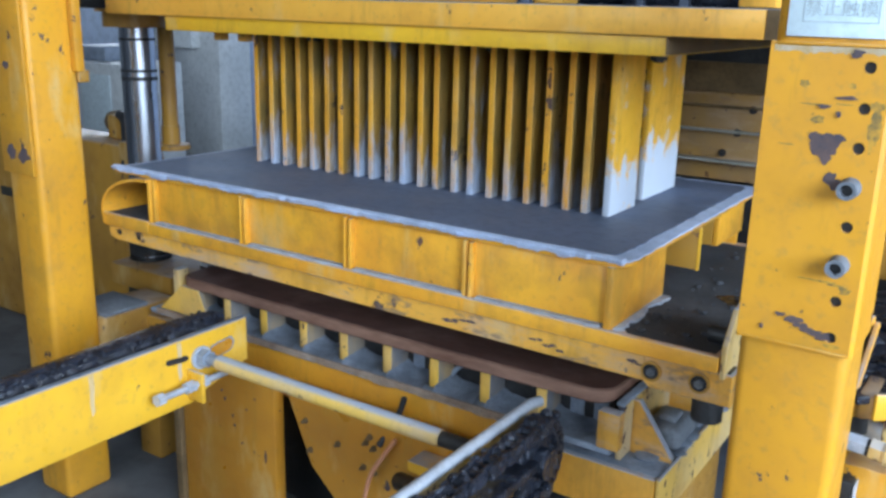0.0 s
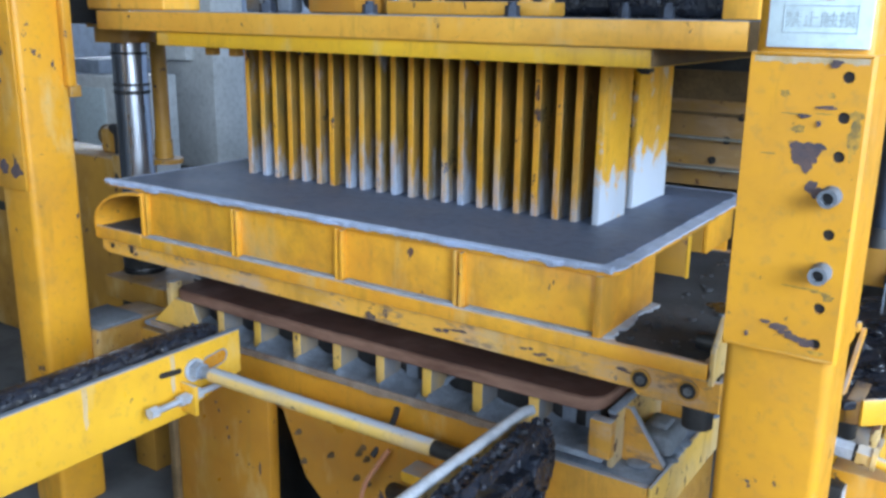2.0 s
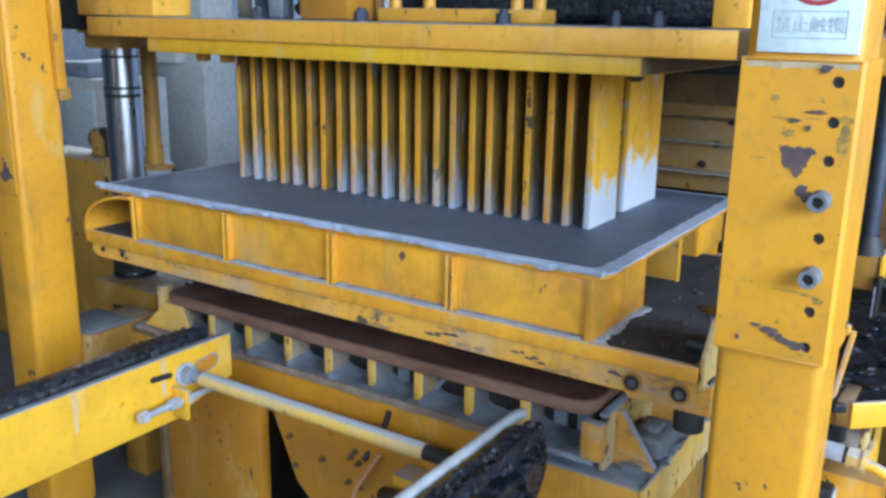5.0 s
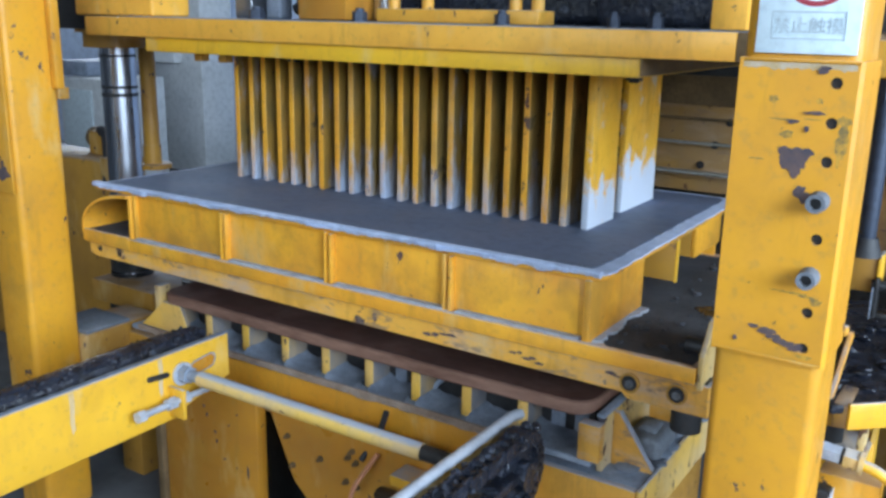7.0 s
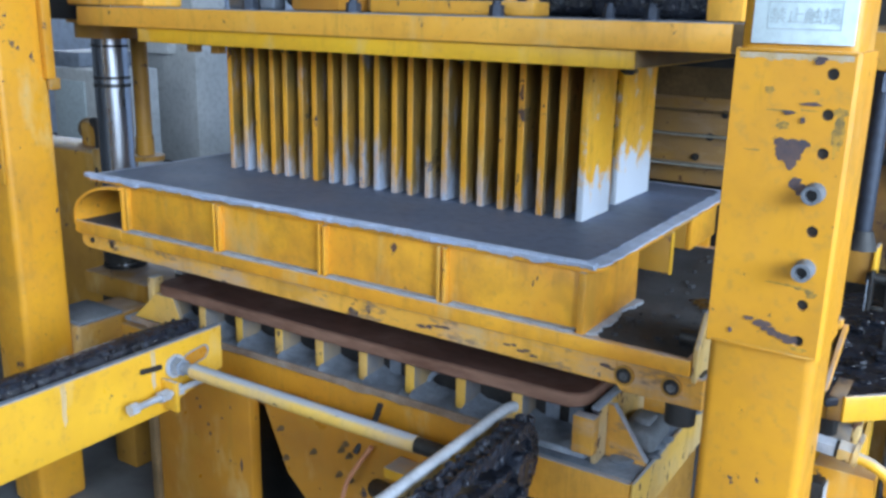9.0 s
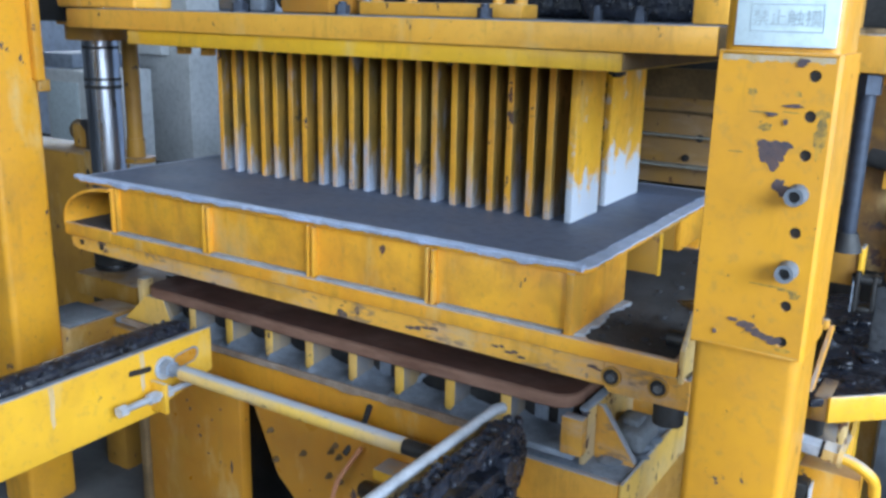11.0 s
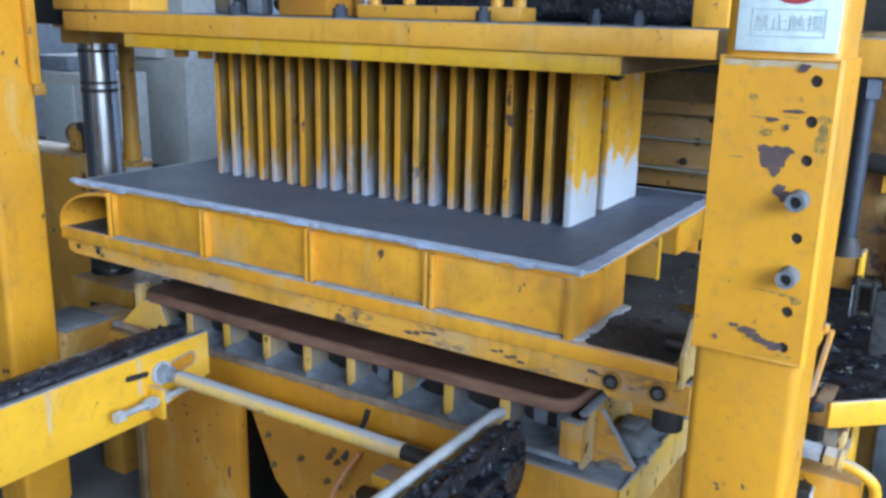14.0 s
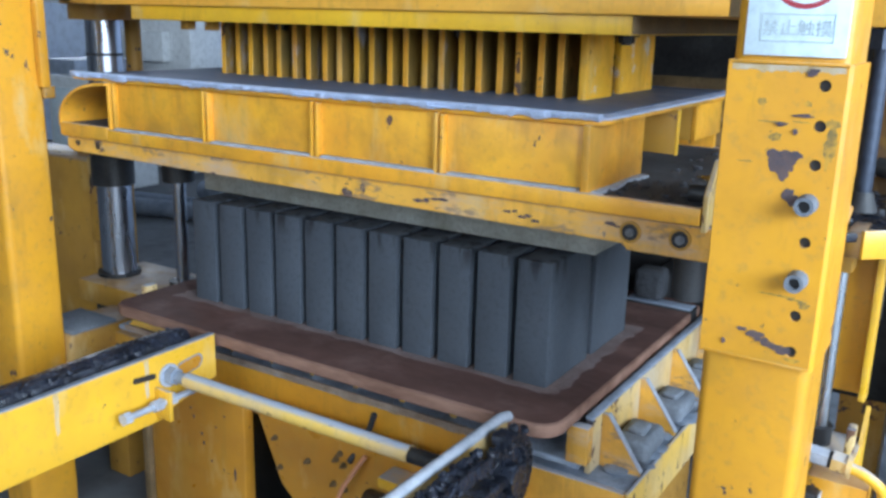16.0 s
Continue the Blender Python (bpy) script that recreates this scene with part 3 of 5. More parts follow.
def mould_box():
    top = thing("mould_box", (-0.5, 0.35, -0.148), "yellow steel mould box with ribs and cement-covered top plate", "mould")
    front = part("front_panel", box(B(), -1.004, 0.004, 0.0, 0.012, -0.0065, 0.0935, 0.001), paint_mould, top)
    for x in RIBS:
        part("rib", box(B(), x - 0.0085, x - 0.0025, -0.013, 0.001, -0.0035, 0.0925, 0.0012), paint_mould, front)
        part("rib", box(B(), x + 0.0025, x + 0.0085, -0.013, 0.001, -0.0035, 0.0905, 0.0012), paint_mould, front)
    part("rib", box(B(), -1.01, -1.003, -0.014, 0.10, -0.0035, 0.0925, 0.0012), paint_mould, front)
    part("rib", box(B(), -0.9995, -0.9939, -0.010, 0.002, -0.0035, 0.0925, 0.0012), paint_mould, front)
    part("side_panel", box(B(), -0.001, 0.0098, -0.013, 0.200, -0.0035, 0.0935, 0.001), paint_mould, top)
    part("back_panel", box(B(), -1.004, 0.004, 0.62, 0.635, -0.0045, 0.0935, 0.001), paint_mould, top)
    part("side_panel", box(B(), -1.01, -1, 0.3, 0.62, -0.0045, 0.0935, 0.001), paint_mould, top)
    # Duller paints in this recess put its shade into the colour.
    part("inner_panel", box(B(), -0.096, -0.086, 0.200, 0.62, -0.0045, 0.0935, 0.001), paint_sheet, top)
    part("return_panel", box(B(), -0.086, -0.0012, 0.190, 0.200, -0.0045, 0.0933, 0.001), paint_mould, top)
    fin = part("side_fin", box(B(), -0.086, 0.0262, 0.305, 0.315, 0.020, 0.0933, 0.001), paint_dull, top)
    # Brighter strip paints in the light that the fin's edge catches.
    part("fin_edge", box(B(), 0.0264, 0.0300, 0.3045, 0.3155, 0.018, 0.0932, 0.001), paint_rail, fin, "fin edge in brighter paint for the light on it")
    part("side_panel", box(B(), 0.004, 0.014, 0.462, 0.62, 0.026, 0.0935, 0.001), paint_mould, top)
    part("return_panel", box(B(), -0.086, 0.0038, 0.462, 0.472, 0.026, 0.0933, 0.001), paint_dull, top)
    # top plate with rounded right corners and the cement film on it
    def plate_outline(grow, rough, seed, inset=0.0):
        rng = random.Random(seed)
        x0, x1, y0, y1 = -1.107 - grow, 0.027 + grow - inset, -0.010 - grow, 0.69 + grow
        pts = [(x0 - 0.012, y0 + 0.004)]
        pts += [(u, y0 - rough * (rng.random() * 0.8 + 0.5 * math.sin(u * 23) + 0.4 * math.sin(u * 71))) for u in [x0 + 0.02 + k * (x1 - x0 - 0.06) / 90 for k in range(91)]]
        pts += [(x1 - 0.028 + 0.028 * math.sin(a), y0 + 0.028 - 0.028 * math.cos(a)) for a in (0.3, 0.7, 1.1, 1.5)]
        pts += [(x1 + rough * 0.5 * rng.random(), y0 + 0.04 + k * (y1 - y0 - 0.06) / 40) for k in range(41)]
        pts += [(x1 - 0.01, y1), (x0, y1), (x0 - 0.003, 0.3)]
        return pts
    part("top_plate", prism(B(), plate_outline(0.0, 0.0, 1), "z", 0.0935, 0.1004, 0.001), paint_mould, top)
    part("cement_crust", prism(B(), plate_outline(0.001, 0.007, 2), "z", 0.1006, 0.1036, 0.001), crust, top, "pale dried cement crust along the plate edge")
    rng = random.Random(21)
    bm = B()
    last = None
    n = 260
    for k in range(n + 1):
        u = -1.116 + 1.139 * k / n
        hang = 0.007 + 0.007 * abs(noise.noise((u * 21, 3.1, 0.4))) + 0.006 * abs(noise.noise((u * 63, 1.7, 2.2)))
        out = -0.016 - 0.007 * abs(noise.noise((u * 30, 8.3, 1.1))) - 0.002 * rng.random()
        ring = [bm.verts.new(q) for q in ((u, -0.004, 0.1098), (u, out + 0.004, 0.1100), (u, out, 0.1080), (u, out + 0.0015, 0.1095 - hang * 0.7), (u, out + 0.005, 0.1095 - hang), (u, -0.004, 0.1095 - hang * 0.8))]
        if last:
            for j in range(6):
                bm.faces.new((last[j - 1], last[j], ring[j], ring[j - 1]))
        else:
            bm.faces.new(ring)
        last = ring
    bm.faces.new(last[::-1])
    bmesh.ops.recalc_face_normals(bm, faces=bm.faces)
    part("crust_lip", bm, crust, top, "jagged pale cement crust hanging from the plate edge")
    bm = prism(B(), plate_outline(-0.014, 0.010, 3, 0.012), "z", 0.1037, 0.1046, 0)
    part("cement_film", bm, slurry, top, "damp grey cement film swept over the plate")
    # flange frame below the box
    flange = part("flange", box(B(), -1.146, 0.1703, -0.008, 0.64, -0.0222, -0.0045, 0.003), paint_mould, top)
    part("flange_lip", box(B(), -1.147, 0.1713, -0.021, -0.0085, -0.0225, 0.001, 0.002), paint_mould, flange)
    bm = B()
    prism(bm, [(-1.145, -0.0245), (-1.145, -0.046), (-1.125, -0.053), (0.066, -0.0625), (0.066, -0.0245)], "y", -0.013, 0.03)
    prism(bm, [(0.066, -0.0245), (0.066, -0.0622), (0.074, -0.0705), (0.1905, -0.0705), (0.1905, -0.0245)], "y", -0.0132, 0.03)
    lower = part("lower_bar", bm, paint_scraped, top)
    part("weld_gap", box(B(), -1.1149, 0.1854, -0.007, 0.02, -0.0246, -0.0224, 0), dark_iron, lower)
    rng = random.Random(17)
    for x, z in ((-0.2702, -0.0461), (-0.2561, -0.0441), (-0.2399, -0.0401), (-0.2258, -0.0391), (-0.1129, -0.0421), (-0.1008, -0.0401), (-0.0887, -0.0471), (-0.0787, -0.0441), (-0.0676, -0.05), (0.0494, -0.0372), (0.0604, -0.0401), (-0.7218, -0.054)):
        sx, sz = 0.005 + 0.006 * rng.random(), 0.0012 + 0.0022 * rng.random()
        outline = [(x + sx * (lump := 0.9 + 0.6 * noise.noise((1.9 * math.cos(a) + 90 * x, 1.9 * math.sin(a), 50 * z)) + 0.15 * rng.random()) * math.cos(a), z + sz * lump * math.sin(a)) for a in (2 * math.pi * k / 28 for k in range(28))]
        part("paint_scar", prism(B(), outline, "y", -0.0136, -0.0125, 0), rust, lower, "dark scrape of lost paint")
    # The bolt recesses are flat dark discs that paint in their shade.
    for x in (0.078, 0.147):
        bm = B()
        cyl(bm, (x, -0.0145, -0.0441), (x, -0.0175, -0.0441), 0.0150, n=24)
        part("bolt_washer", bm, paint_dull, lower)
        part("bolt_recess", cyl(B(), (x, -0.0172, -0.0441), (x, -0.0182, -0.0441), 0.0115, n=20), dark_iron, lower, "flat dark disc for the shade in a bolt recess")
        part("bolt_head", cyl(B(), (x + 0.001, -0.0182, -0.0441), (x + 0.001, -0.0225, -0.0441), 0.0066, n=6), oily_steel, lower)
    for x, z in ((-1.109, -0.0303), (-1.046, -0.0325)):
        part("bolt_recess", cyl(B(), (x, -0.0135, z - 0.004), (x, -0.0152, z - 0.004), 0.0062, n=16), dark_iron, lower, "flat dark disc for the shade in a bolt recess")
    # dust line that lies along the foot of the box
    bm = B()
    rng = random.Random(7)
    for lo, hi in ((-0.9919, -0.749), (-0.7248, -0.4929), (-0.4688, -0.243), (-0.2188, -0.0061)):
        pts = [(lo, -0.001)] + [(lo + (hi - lo) * k / 40, -0.0125 - 0.0045 * rng.random() - 0.004 * abs(noise.noise((lo + (hi - lo) * k / 40 * 9, 2.0, 1.0)))) for k in range(41)] + [(hi, -0.001)]
        prism(bm, pts, "z", -0.0035, 0.0042, 0)
    prism(bm, [(0.0098, 0.0)] + [(0.014 + 0.012 * rng.random(), 0.005 + 0.19 * k / 24) for k in range(25)] + [(0.0098, 0.198)], "z", -0.0046, 0.0004, 0)
    part("dust_line", bm, settled_dust, top, "pale cement dust lying along the box foot")
    bm = B()
    prism(bm, [(0.012, 0.03), (0.034, 0.0), (0.160, 0.0), (0.165, 0.3), (0.155, 0.61), (-0.084, 0.61), (-0.084, 0.205), (0.012, 0.205)], "z", -0.0067, -0.0037, 0)
    for k in range(90):
        c = Vector((0.02 + 0.13 * rng.random(), 0.02 + 0.55 * rng.random(), 0.0))
        s = 0.002 + 0.007 * rng.random() ** 2
        bmesh.ops.create_icosphere(bm, subdivisions=1, radius=s, matrix=Matrix.Translation(c) @ Matrix.Diagonal((1, 1, 0.6, 1)))
    tagged(part("spilled_mix", bm, dark_dirt, top, "dark spilled concrete crumbs on the flange"), kind="stuff")
    # end lug and its pin on the right, curved guard on the left
    bm = B()
    prism(bm, [(-0.019, -0.030), (-0.019, 0.018), (0.016, 0.060), (0.060, 0.066), (0.10, 0.055), (0.12, 0.0), (0.12, -0.030)], "x", 0.173, 0.181)
    part("end_lug", bm, paint_rod, top, "pale worn yellow end lug")
    part("end_pin", cyl(B(), (0.135, 0.05, 0.0074), (0.1905, 0.05, 0.0074), 0.012, n=18), dark_iron, top)
    bm = B()
    arc = [(-1.004 - 0.150 * math.sin(a), 0.012 + 0.080 * math.cos(a)) for a in [k * math.pi / 2 / 12 for k in range(13)]]
    inner = [(-1.004 - 0.144 * math.sin(a), 0.012 + 0.074 * math.cos(a)) for a in [k * math.pi / 2 / 12 for k in range(13)]]
    prism(bm, [*arc, (-1.154, -0.002), (-1.148, -0.002), *inner[::-1]], "y", -0.0225, 0.11, 0.0)
    part("guard", bm, paint_mould, top, "curved yellow guard plate")
    part("guard_floor", box(B(), -1.150, -1.004, -0.016, 0.13, -0.0015, 0.0034, 0.001), dark_dirt, top)
    part("guard_rim", box(B(), -1.154, -1.004, -0.0225, -0.014, -0.0215, 0.006, 0.004), paint_mould, top)
    # mould cells under the flange, down to the pallet
    bm = B()
    for x0, x1, y0, y1 in ((-0.985, -0.06, 0.205, 0.232), (-0.985, -0.06, 0.612, 0.64), (-0.985, -0.957, 0.232, 0.612), (-0.086, -0.06, 0.232, 0.612)):
        box(bm, x0, x1, y0, y1, -0.148, -0.0263, 0.003)
    part("cell_skirt", bm, skirt_cement, top, "cement-caked lower mould walls")
    bm = B()
    box(bm, -1.0645, -1.009, 0.26, 0.36, -0.1035, -0.0263, 0.008, 3)
    cyl(bm, (-1.42, 0.30, -0.2005), (-1.42, 0.30, -0.0243), 0.053, n=32)
    cyl(bm, (-1.177, 0.30, -0.165), (-1.177, 0.30, -0.0273), 0.038, n=28)
    box(bm, -1.4475, -1.1048, 0.24, 0.38, -0.0342, -0.0095, 0.004)
    turn = pose(0.363, -0.026, 0, 0, 0, 43)
    arm = box(B(), 0.004, 0.2862, 0.0, 0.007, -0.0342, 0.0014, 0.003)
    bmesh.ops.transform(arm, matrix=turn, verts=arm.verts)
    part("side_arm", arm, paint_rail, top, "bright yellow side arm")
    deck = box(B(), -0.0162, 0.3064, 0.0075, 0.40, -0.0144, -0.0025, 0.002)
    bmesh.ops.transform(deck, matrix=turn, verts=deck.verts)
    part("arm_deck", deck, grease, top, "deck caked with black dirt")
    part("arm_end", box(B(), 0.346, 0.3655, -0.020, 0.05, -0.0342, -0.0015, 0.002), paint_grimy, top, "grimy end of the side arm")
    part("rubber_buffer", cyl(B(), (0.1129, 0.16, -0.176), (0.1129, 0.16, -0.0273), 0.0245, n=28), black_rubber, top, "black rubber buffer under the flange")
    bracket = part("arm_bracket", prism(B(), [(0.005, -0.0015), (0.105, 0.045), (0.135, 0.045), (0.135, -0.0015)], "x", 0.330, 0.335), dark_iron, top, "black greasy bracket")
    part("bracket_strut", prism(B(), [(-0.012, -0.0015), (0.0, -0.0015), (0.112, 0.047), (0.108, 0.0529), (0.100, 0.049)], "x", 0.3355, 0.343), paint_amber, bracket, "yellow slanting strut")
    part("bracket_nub", box(B(), 0.325, 0.336, 0.100, 0.112, 0.045, 0.0608, 0.003), paint_beam, bracket)
    lumps = random.Random(44)
    cake = B()
    for k in range(44):
        a = lumps.random()
        bmesh.ops.create_icosphere(cake, subdivisions=1, radius=0.003 + 0.004 * lumps.random(), matrix=Matrix.Translation((0.318 + 0.024 * lumps.random(), 0.105 + 0.02 * lumps.random(), 0.018 + 0.034 * a)))
    for k in range(70):
        q = turn @ Vector((0.01 + 0.26 * lumps.random(), 0.04 + 0.30 * lumps.random(), 0.001))
        bmesh.ops.create_icosphere(cake, subdivisions=1, radius=0.003 + 0.008 * lumps.random() ** 2, matrix=Matrix.Translation(q) @ Matrix.Diagonal((1.4, 1.2, 0.45, 1)))
    tagged(part("caked_grease", cake, grease, bracket, "lumps of black grease and cement"), kind="stuff")
    part("deck_post", box(B(), 0.379, 0.405, 0.195, 0.205, -0.0045, 0.0925, 0.002), dark_dirt, top, "grey-brown cement-splashed plate on the deck")
    part("hanging_plate", box(B(), 0.325, 0.371, 0.165, 0.173, -0.2718, -0.0164, 0.002), paint_column, top, "yellow plate hanging under the deck")
    part("hanging_rib", box(B(), 0.3705, 0.380, 0.135, 0.165, -0.2718, -0.0164, 0.002), paint_rail, top)
    part("deck_lug", box(B(), 0.347, 0.382, 0.06, 0.09, -0.0382, -0.0154, 0.004), dark_iron, top)
    part("rod_sleeve", box(B(), 0.317, 0.347, 0.08, 0.12, -0.0788, -0.0065, 0.004), paint_dull, top)
    part("lift_rod", cyl(B(), (0.3315, 0.10, -0.4005), (0.3315, 0.10, -0.0738), 0.0095, n=28), bright_chrome, top, "thin chrome lift rod")
    part("lift_rod", cyl(B(), (-1.177, 0.30, -0.5985), (-1.177, 0.30, -0.0342), 0.0158, n=32), chrome_rod, top, "thin chrome lift rod")
    part("guide_bush", bm, dark_iron, top, "dark iron guide bush that slides on the rod")
    return top


mould = mould_box()

# ---- press head ----
SHOES, X0, PITCH = 11, -0.948, 0.0787


def press_head():
    top = thing("press_head", (-0.508, 0.35, 0.0848), "yellow press head with rows of cement-splashed tamper plates", "press head")
    part("platen", box(B(), -1.0688, 0.0122, 0.104, 0.70, 0.3725, 0.4007, 0.002), paint_platen, top, "lemon yellow lower platen")
    beam = part("upper_plate", box(B(), -1.2548, 0.150, 0.096, 0.80, 0.4012, 0.4409, 0.002), paint_beam, top, "orange-yellow upper plate")
    part("plate_end", box(B(), 0.1502, 0.3048, 0.096, 0.80, 0.4012, 0.4409, 0.002), grimy_brown, beam, "dark brown end of the plate")
    part("end_grime", box(B(), 0.0124, 0.0152, 0.106, 0.698, 0.3744, 0.4004, 0.0005), grimy_brown, top, "grimy brown end of the platen")
    part("dust_cover", box(B(), -1.0363, 0.2032, 0.105, 0.79, 0.4411, 0.4421, 0), dusty_steel, beam, "dusty grey top of the plate")
    part("rod_boss", cyl(B(), (-1.42, 0.30, 0.366), (-1.42, 0.30, 0.4221), 0.078, n=40), paint_dull, top)
    # Plain block added for the dark area beside the column.
    part("rear_bracket", box(B(), -1.46, -1.315, 0.16, 0.205, 0.410, 0.62, 0.006), dark_iron, top, "plain dark block added beside the column")
    part("boss_arm", box(B(), -1.4732, -1.2192, 0.22, 0.42, 0.4012, 0.4379, 0.003), paint_beam, top)
    part("left_block", box(B(), -1.292, -1.0363, 0.10, 0.20, 0.4429, 0.551, 0.006, 3), paint_beam, top)
    bm = B()
    cyl(bm, (-1.436, 0.40, 0.105), (-1.436, 0.40, 0.4022), 0.0205, n=32)
    cyl(bm, (-1.436, 0.40, 0.062), (-1.436, 0.40, 0.112), 0.0235, n=32)
    cyl(bm, (-1.425, 0.40, 0.050), (-1.425, 0.40, 0.062), 0.042, n=32)
    part("side_cylinder", bm, paint_dull, top)
    # tamper plates: two to a shoe, two rows
    for y0, y1 in ((0.238, 0.353), (0.409, 0.580)):
        fin_mesh = None
        for n in range(22):
            x = -0.9517 + 0.0787 * (n // 2) + 0.0425 * (n % 2)
            if n == 21:
                if y0 < 0.4:
                    continue
                x -= 0.02
            if fin_mesh is None:
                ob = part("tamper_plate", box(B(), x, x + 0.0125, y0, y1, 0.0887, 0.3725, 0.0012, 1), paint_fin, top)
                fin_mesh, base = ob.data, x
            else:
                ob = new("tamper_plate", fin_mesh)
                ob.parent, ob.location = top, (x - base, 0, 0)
        part("end_plate", box(B(), *((-0.1228, -0.110) if y0 < 0.4 else (-0.130, -0.118)), y0 - 0.001, y1, 0.0887, 0.3725, 0.001), paint_end, top)
        # Dark sheet added so the gaps between the plates look shaded.
        part("row_spacer", box(B(), -0.9682, -0.125, y1 + 0.003, y1 + 0.010, 0.0907, 0.3705, 0.001), dark_iron, top)
        for s in range(SHOES):
            x = X0 + s * PITCH
            part("tamper_shoe", box(B(), x + 0.002, x + 0.0695, y0 - 0.012, y1 + 0.01, 0.0803, 0.0892, 0.001, 1), dusty_steel, top)
    # nuts under the platen and bolts on top
    for x in (-0.975, -0.905):
        part("square_nut", box(B(), x, x + 0.022, 0.15, 0.172, 0.3546, 0.3725, 0.002), paint_dull, top)
    for x in (-0.79, -0.36, -0.05):
        bolt(top, (x, 0.25, 0.3715), (0, 0, -1), 0.014, 0.010, dark_iron)
    for x, r in ((-0.80, 0.012), (-0.545, 0.010), (-0.25, 0.009), (-0.055, 0.007), (0.012, 0.009)):
        bm = B()
        cyl(bm, (x, 0.16, 0.4424), (x, 0.16, 0.4454), r * 1.6, n=20)
        cyl(bm, (x, 0.16, 0.4454), (x, 0.16, 0.4598), r * 1.4, n=6)
        cyl(bm, (x, 0.16, 0.4598), (x, 0.16, 0.4657), r * 0.85, n=16)
        part("stud_nut", bm, blue_steel, top, "dark oily stud with a hexagon nut")
    part("cross_bar", box(B(), -0.5385, -0.2032, 0.20, 0.26, 0.4429, 0.4667, 0.003), paint_beam, top)
    for x in (-0.515, -0.44, -0.26, -0.218):
        part("bar_stud", cyl(B(), (x, 0.225, 0.4667), (x, 0.225, 0.5014), 0.011, n=14), paint_beam, top)
    part("yoke", box(B(), -0.7315, -0.6096, 0.2, 0.34, 0.4429, 0.5907, 0.006), paint_orange, top)
    part("hydraulic_hose", hose(B(), [(-0.8128, 0.34, 0.4518), (-0.7315, 0.36, 0.5213), (-0.6706, 0.36, 0.5907)], 0.014), black_rubber, top)
    part("cylinder_foot", cyl(B(), (-0.5842, 0.30, 0.4429), (-0.5842, 0.30, 0.6105), 0.03, n=28), chrome_rod, top)
    part("right_block", box(B(), 0.1016, 0.1524, 0.13, 0.22, 0.4429, 0.5907, 0.003), paint_beam, top)
    part("right_web", prism(B(), [(0.1321, 0.4429), (0.1778, 0.5907), (0.3048, 0.5907), (0.3048, 0.4429)], "y", 0.24, 0.26), paint_dull, top)
    # Plain black blocks fill the space behind the studs.
    part("drive_housing", box(B(), -0.2032, 0.0965, 0.42, 0.75, 0.4429, 0.7395, 0.02, 3), grease, top, "black block across the back of the head")
    part("drive_housing", box(B(), -1.016, -0.2235, 0.50, 0.75, 0.4429, 0.7395, 0.02, 3), grease, top, "black block across the back of the head")
    part("valve_block", box(B(), -0.9449, -0.8941, 0.24, 0.30, 0.4429, 0.5113, 0.006, 3), oily_steel, top, "grey steel valve block")
    part("valve_block", box(B(), -0.8738, -0.8331, 0.26, 0.30, 0.4429, 0.4915, 0.006, 3), dusty_steel, top, "grey steel valve block")
    part("hydraulic_hose", hose(B(), [(-0.8433, 0.32, 0.4617), (-0.7925, 0.33, 0.4915), (-0.7518, 0.33, 0.551), (-0.7417, 0.33, 0.6105)], 0.012), black_rubber, top)
    # damper that hangs beside the column
    damper = part("damper_rod", cyl(B(), (0.3485, 0.05, 0.1939), (0.3485, 0.05, 0.4221), 0.0105, n=24), blue_steel, top, "dark blue steel damper rod")
    part("cap_nut", cyl(B(), (0.3485, 0.05, 0.3675), (0.3485, 0.05, 0.3903), 0.017, n=6), blue_steel, damper)
    part("rubber_foot", cyl(B(), (0.3485, 0.05, 0.1721), (0.3485, 0.05, 0.1959), 0.020, 0.013, n=20), black_rubber, damper)
    part("outrigger", box(B(), 0.3058, 0.4267, 0.03, 0.16, 0.3923, 0.4369, 0.003), paint_beam, top)
    return top


head = press_head()

# ---- feed box behind the mould ----
feed = thing("feed_box", (-0.4364, 1.0, -0.3124), "dull yellow material feed box with dusty horizontal ribs behind the mould", "feed box")
part("front_sheet", box(B(), -0.3867, 0.4085, 0.92, 0.95, 0.0668, 0.3328, 0.002), paint_sheet, feed)
for z in (0.235,):
    part("ledge", box(B(), -0.3867, 0.4085, 0.910, 0.92, z, z + 0.006, 0.001), grimy_brown, feed, "grimy brown ledge")
for z, d in ((0.112, 0.035), (0.180, 0.020)):
    part("ledge", box(B(), -0.3867, 0.4085, 0.92 - d, 0.92, z, z + 0.005, 0.001), skirt_cement, feed, "ledge deep in grey cement dust")
for x, z in ((-0.0984, 0.1801), (-0.1283, 0.1308), (-0.0686, 0.2343), (-0.0189, 0.2884)):
    bolt(feed, (x, 0.92, z), (0, -1, 0), 0.006, 0.007, dark_iron)
# Brown sheet paints in the shade over the feed box's upper part.
part("upper_sheet", box(B(), -0.3867, 0.4085, 0.905, 0.9195, 0.2707, 0.3377, 0.002), grimy_brown, feed, "upper sheet in dark brown for the shade on it")
# Dark backing added for the black space above the feed sheet.
part("hopper", box(B(), -0.6352, 0.5576, 1.05, 1.12, -0.3124, 0.9188, 0.01), dark_iron, feed, "dark backing added behind the feed box")
part("rear_beam", box(B(), -0.5358, 0.4582, 0.93, 1.0, -0.3518, 0.0619, 0.006), dark_iron, feed)
part("rear_bar", box(B(), -0.180, -0.025, 0.69, 0.735, -0.182, -0.148, 0.003), dark_iron, feed, "dark oily pusher bar")
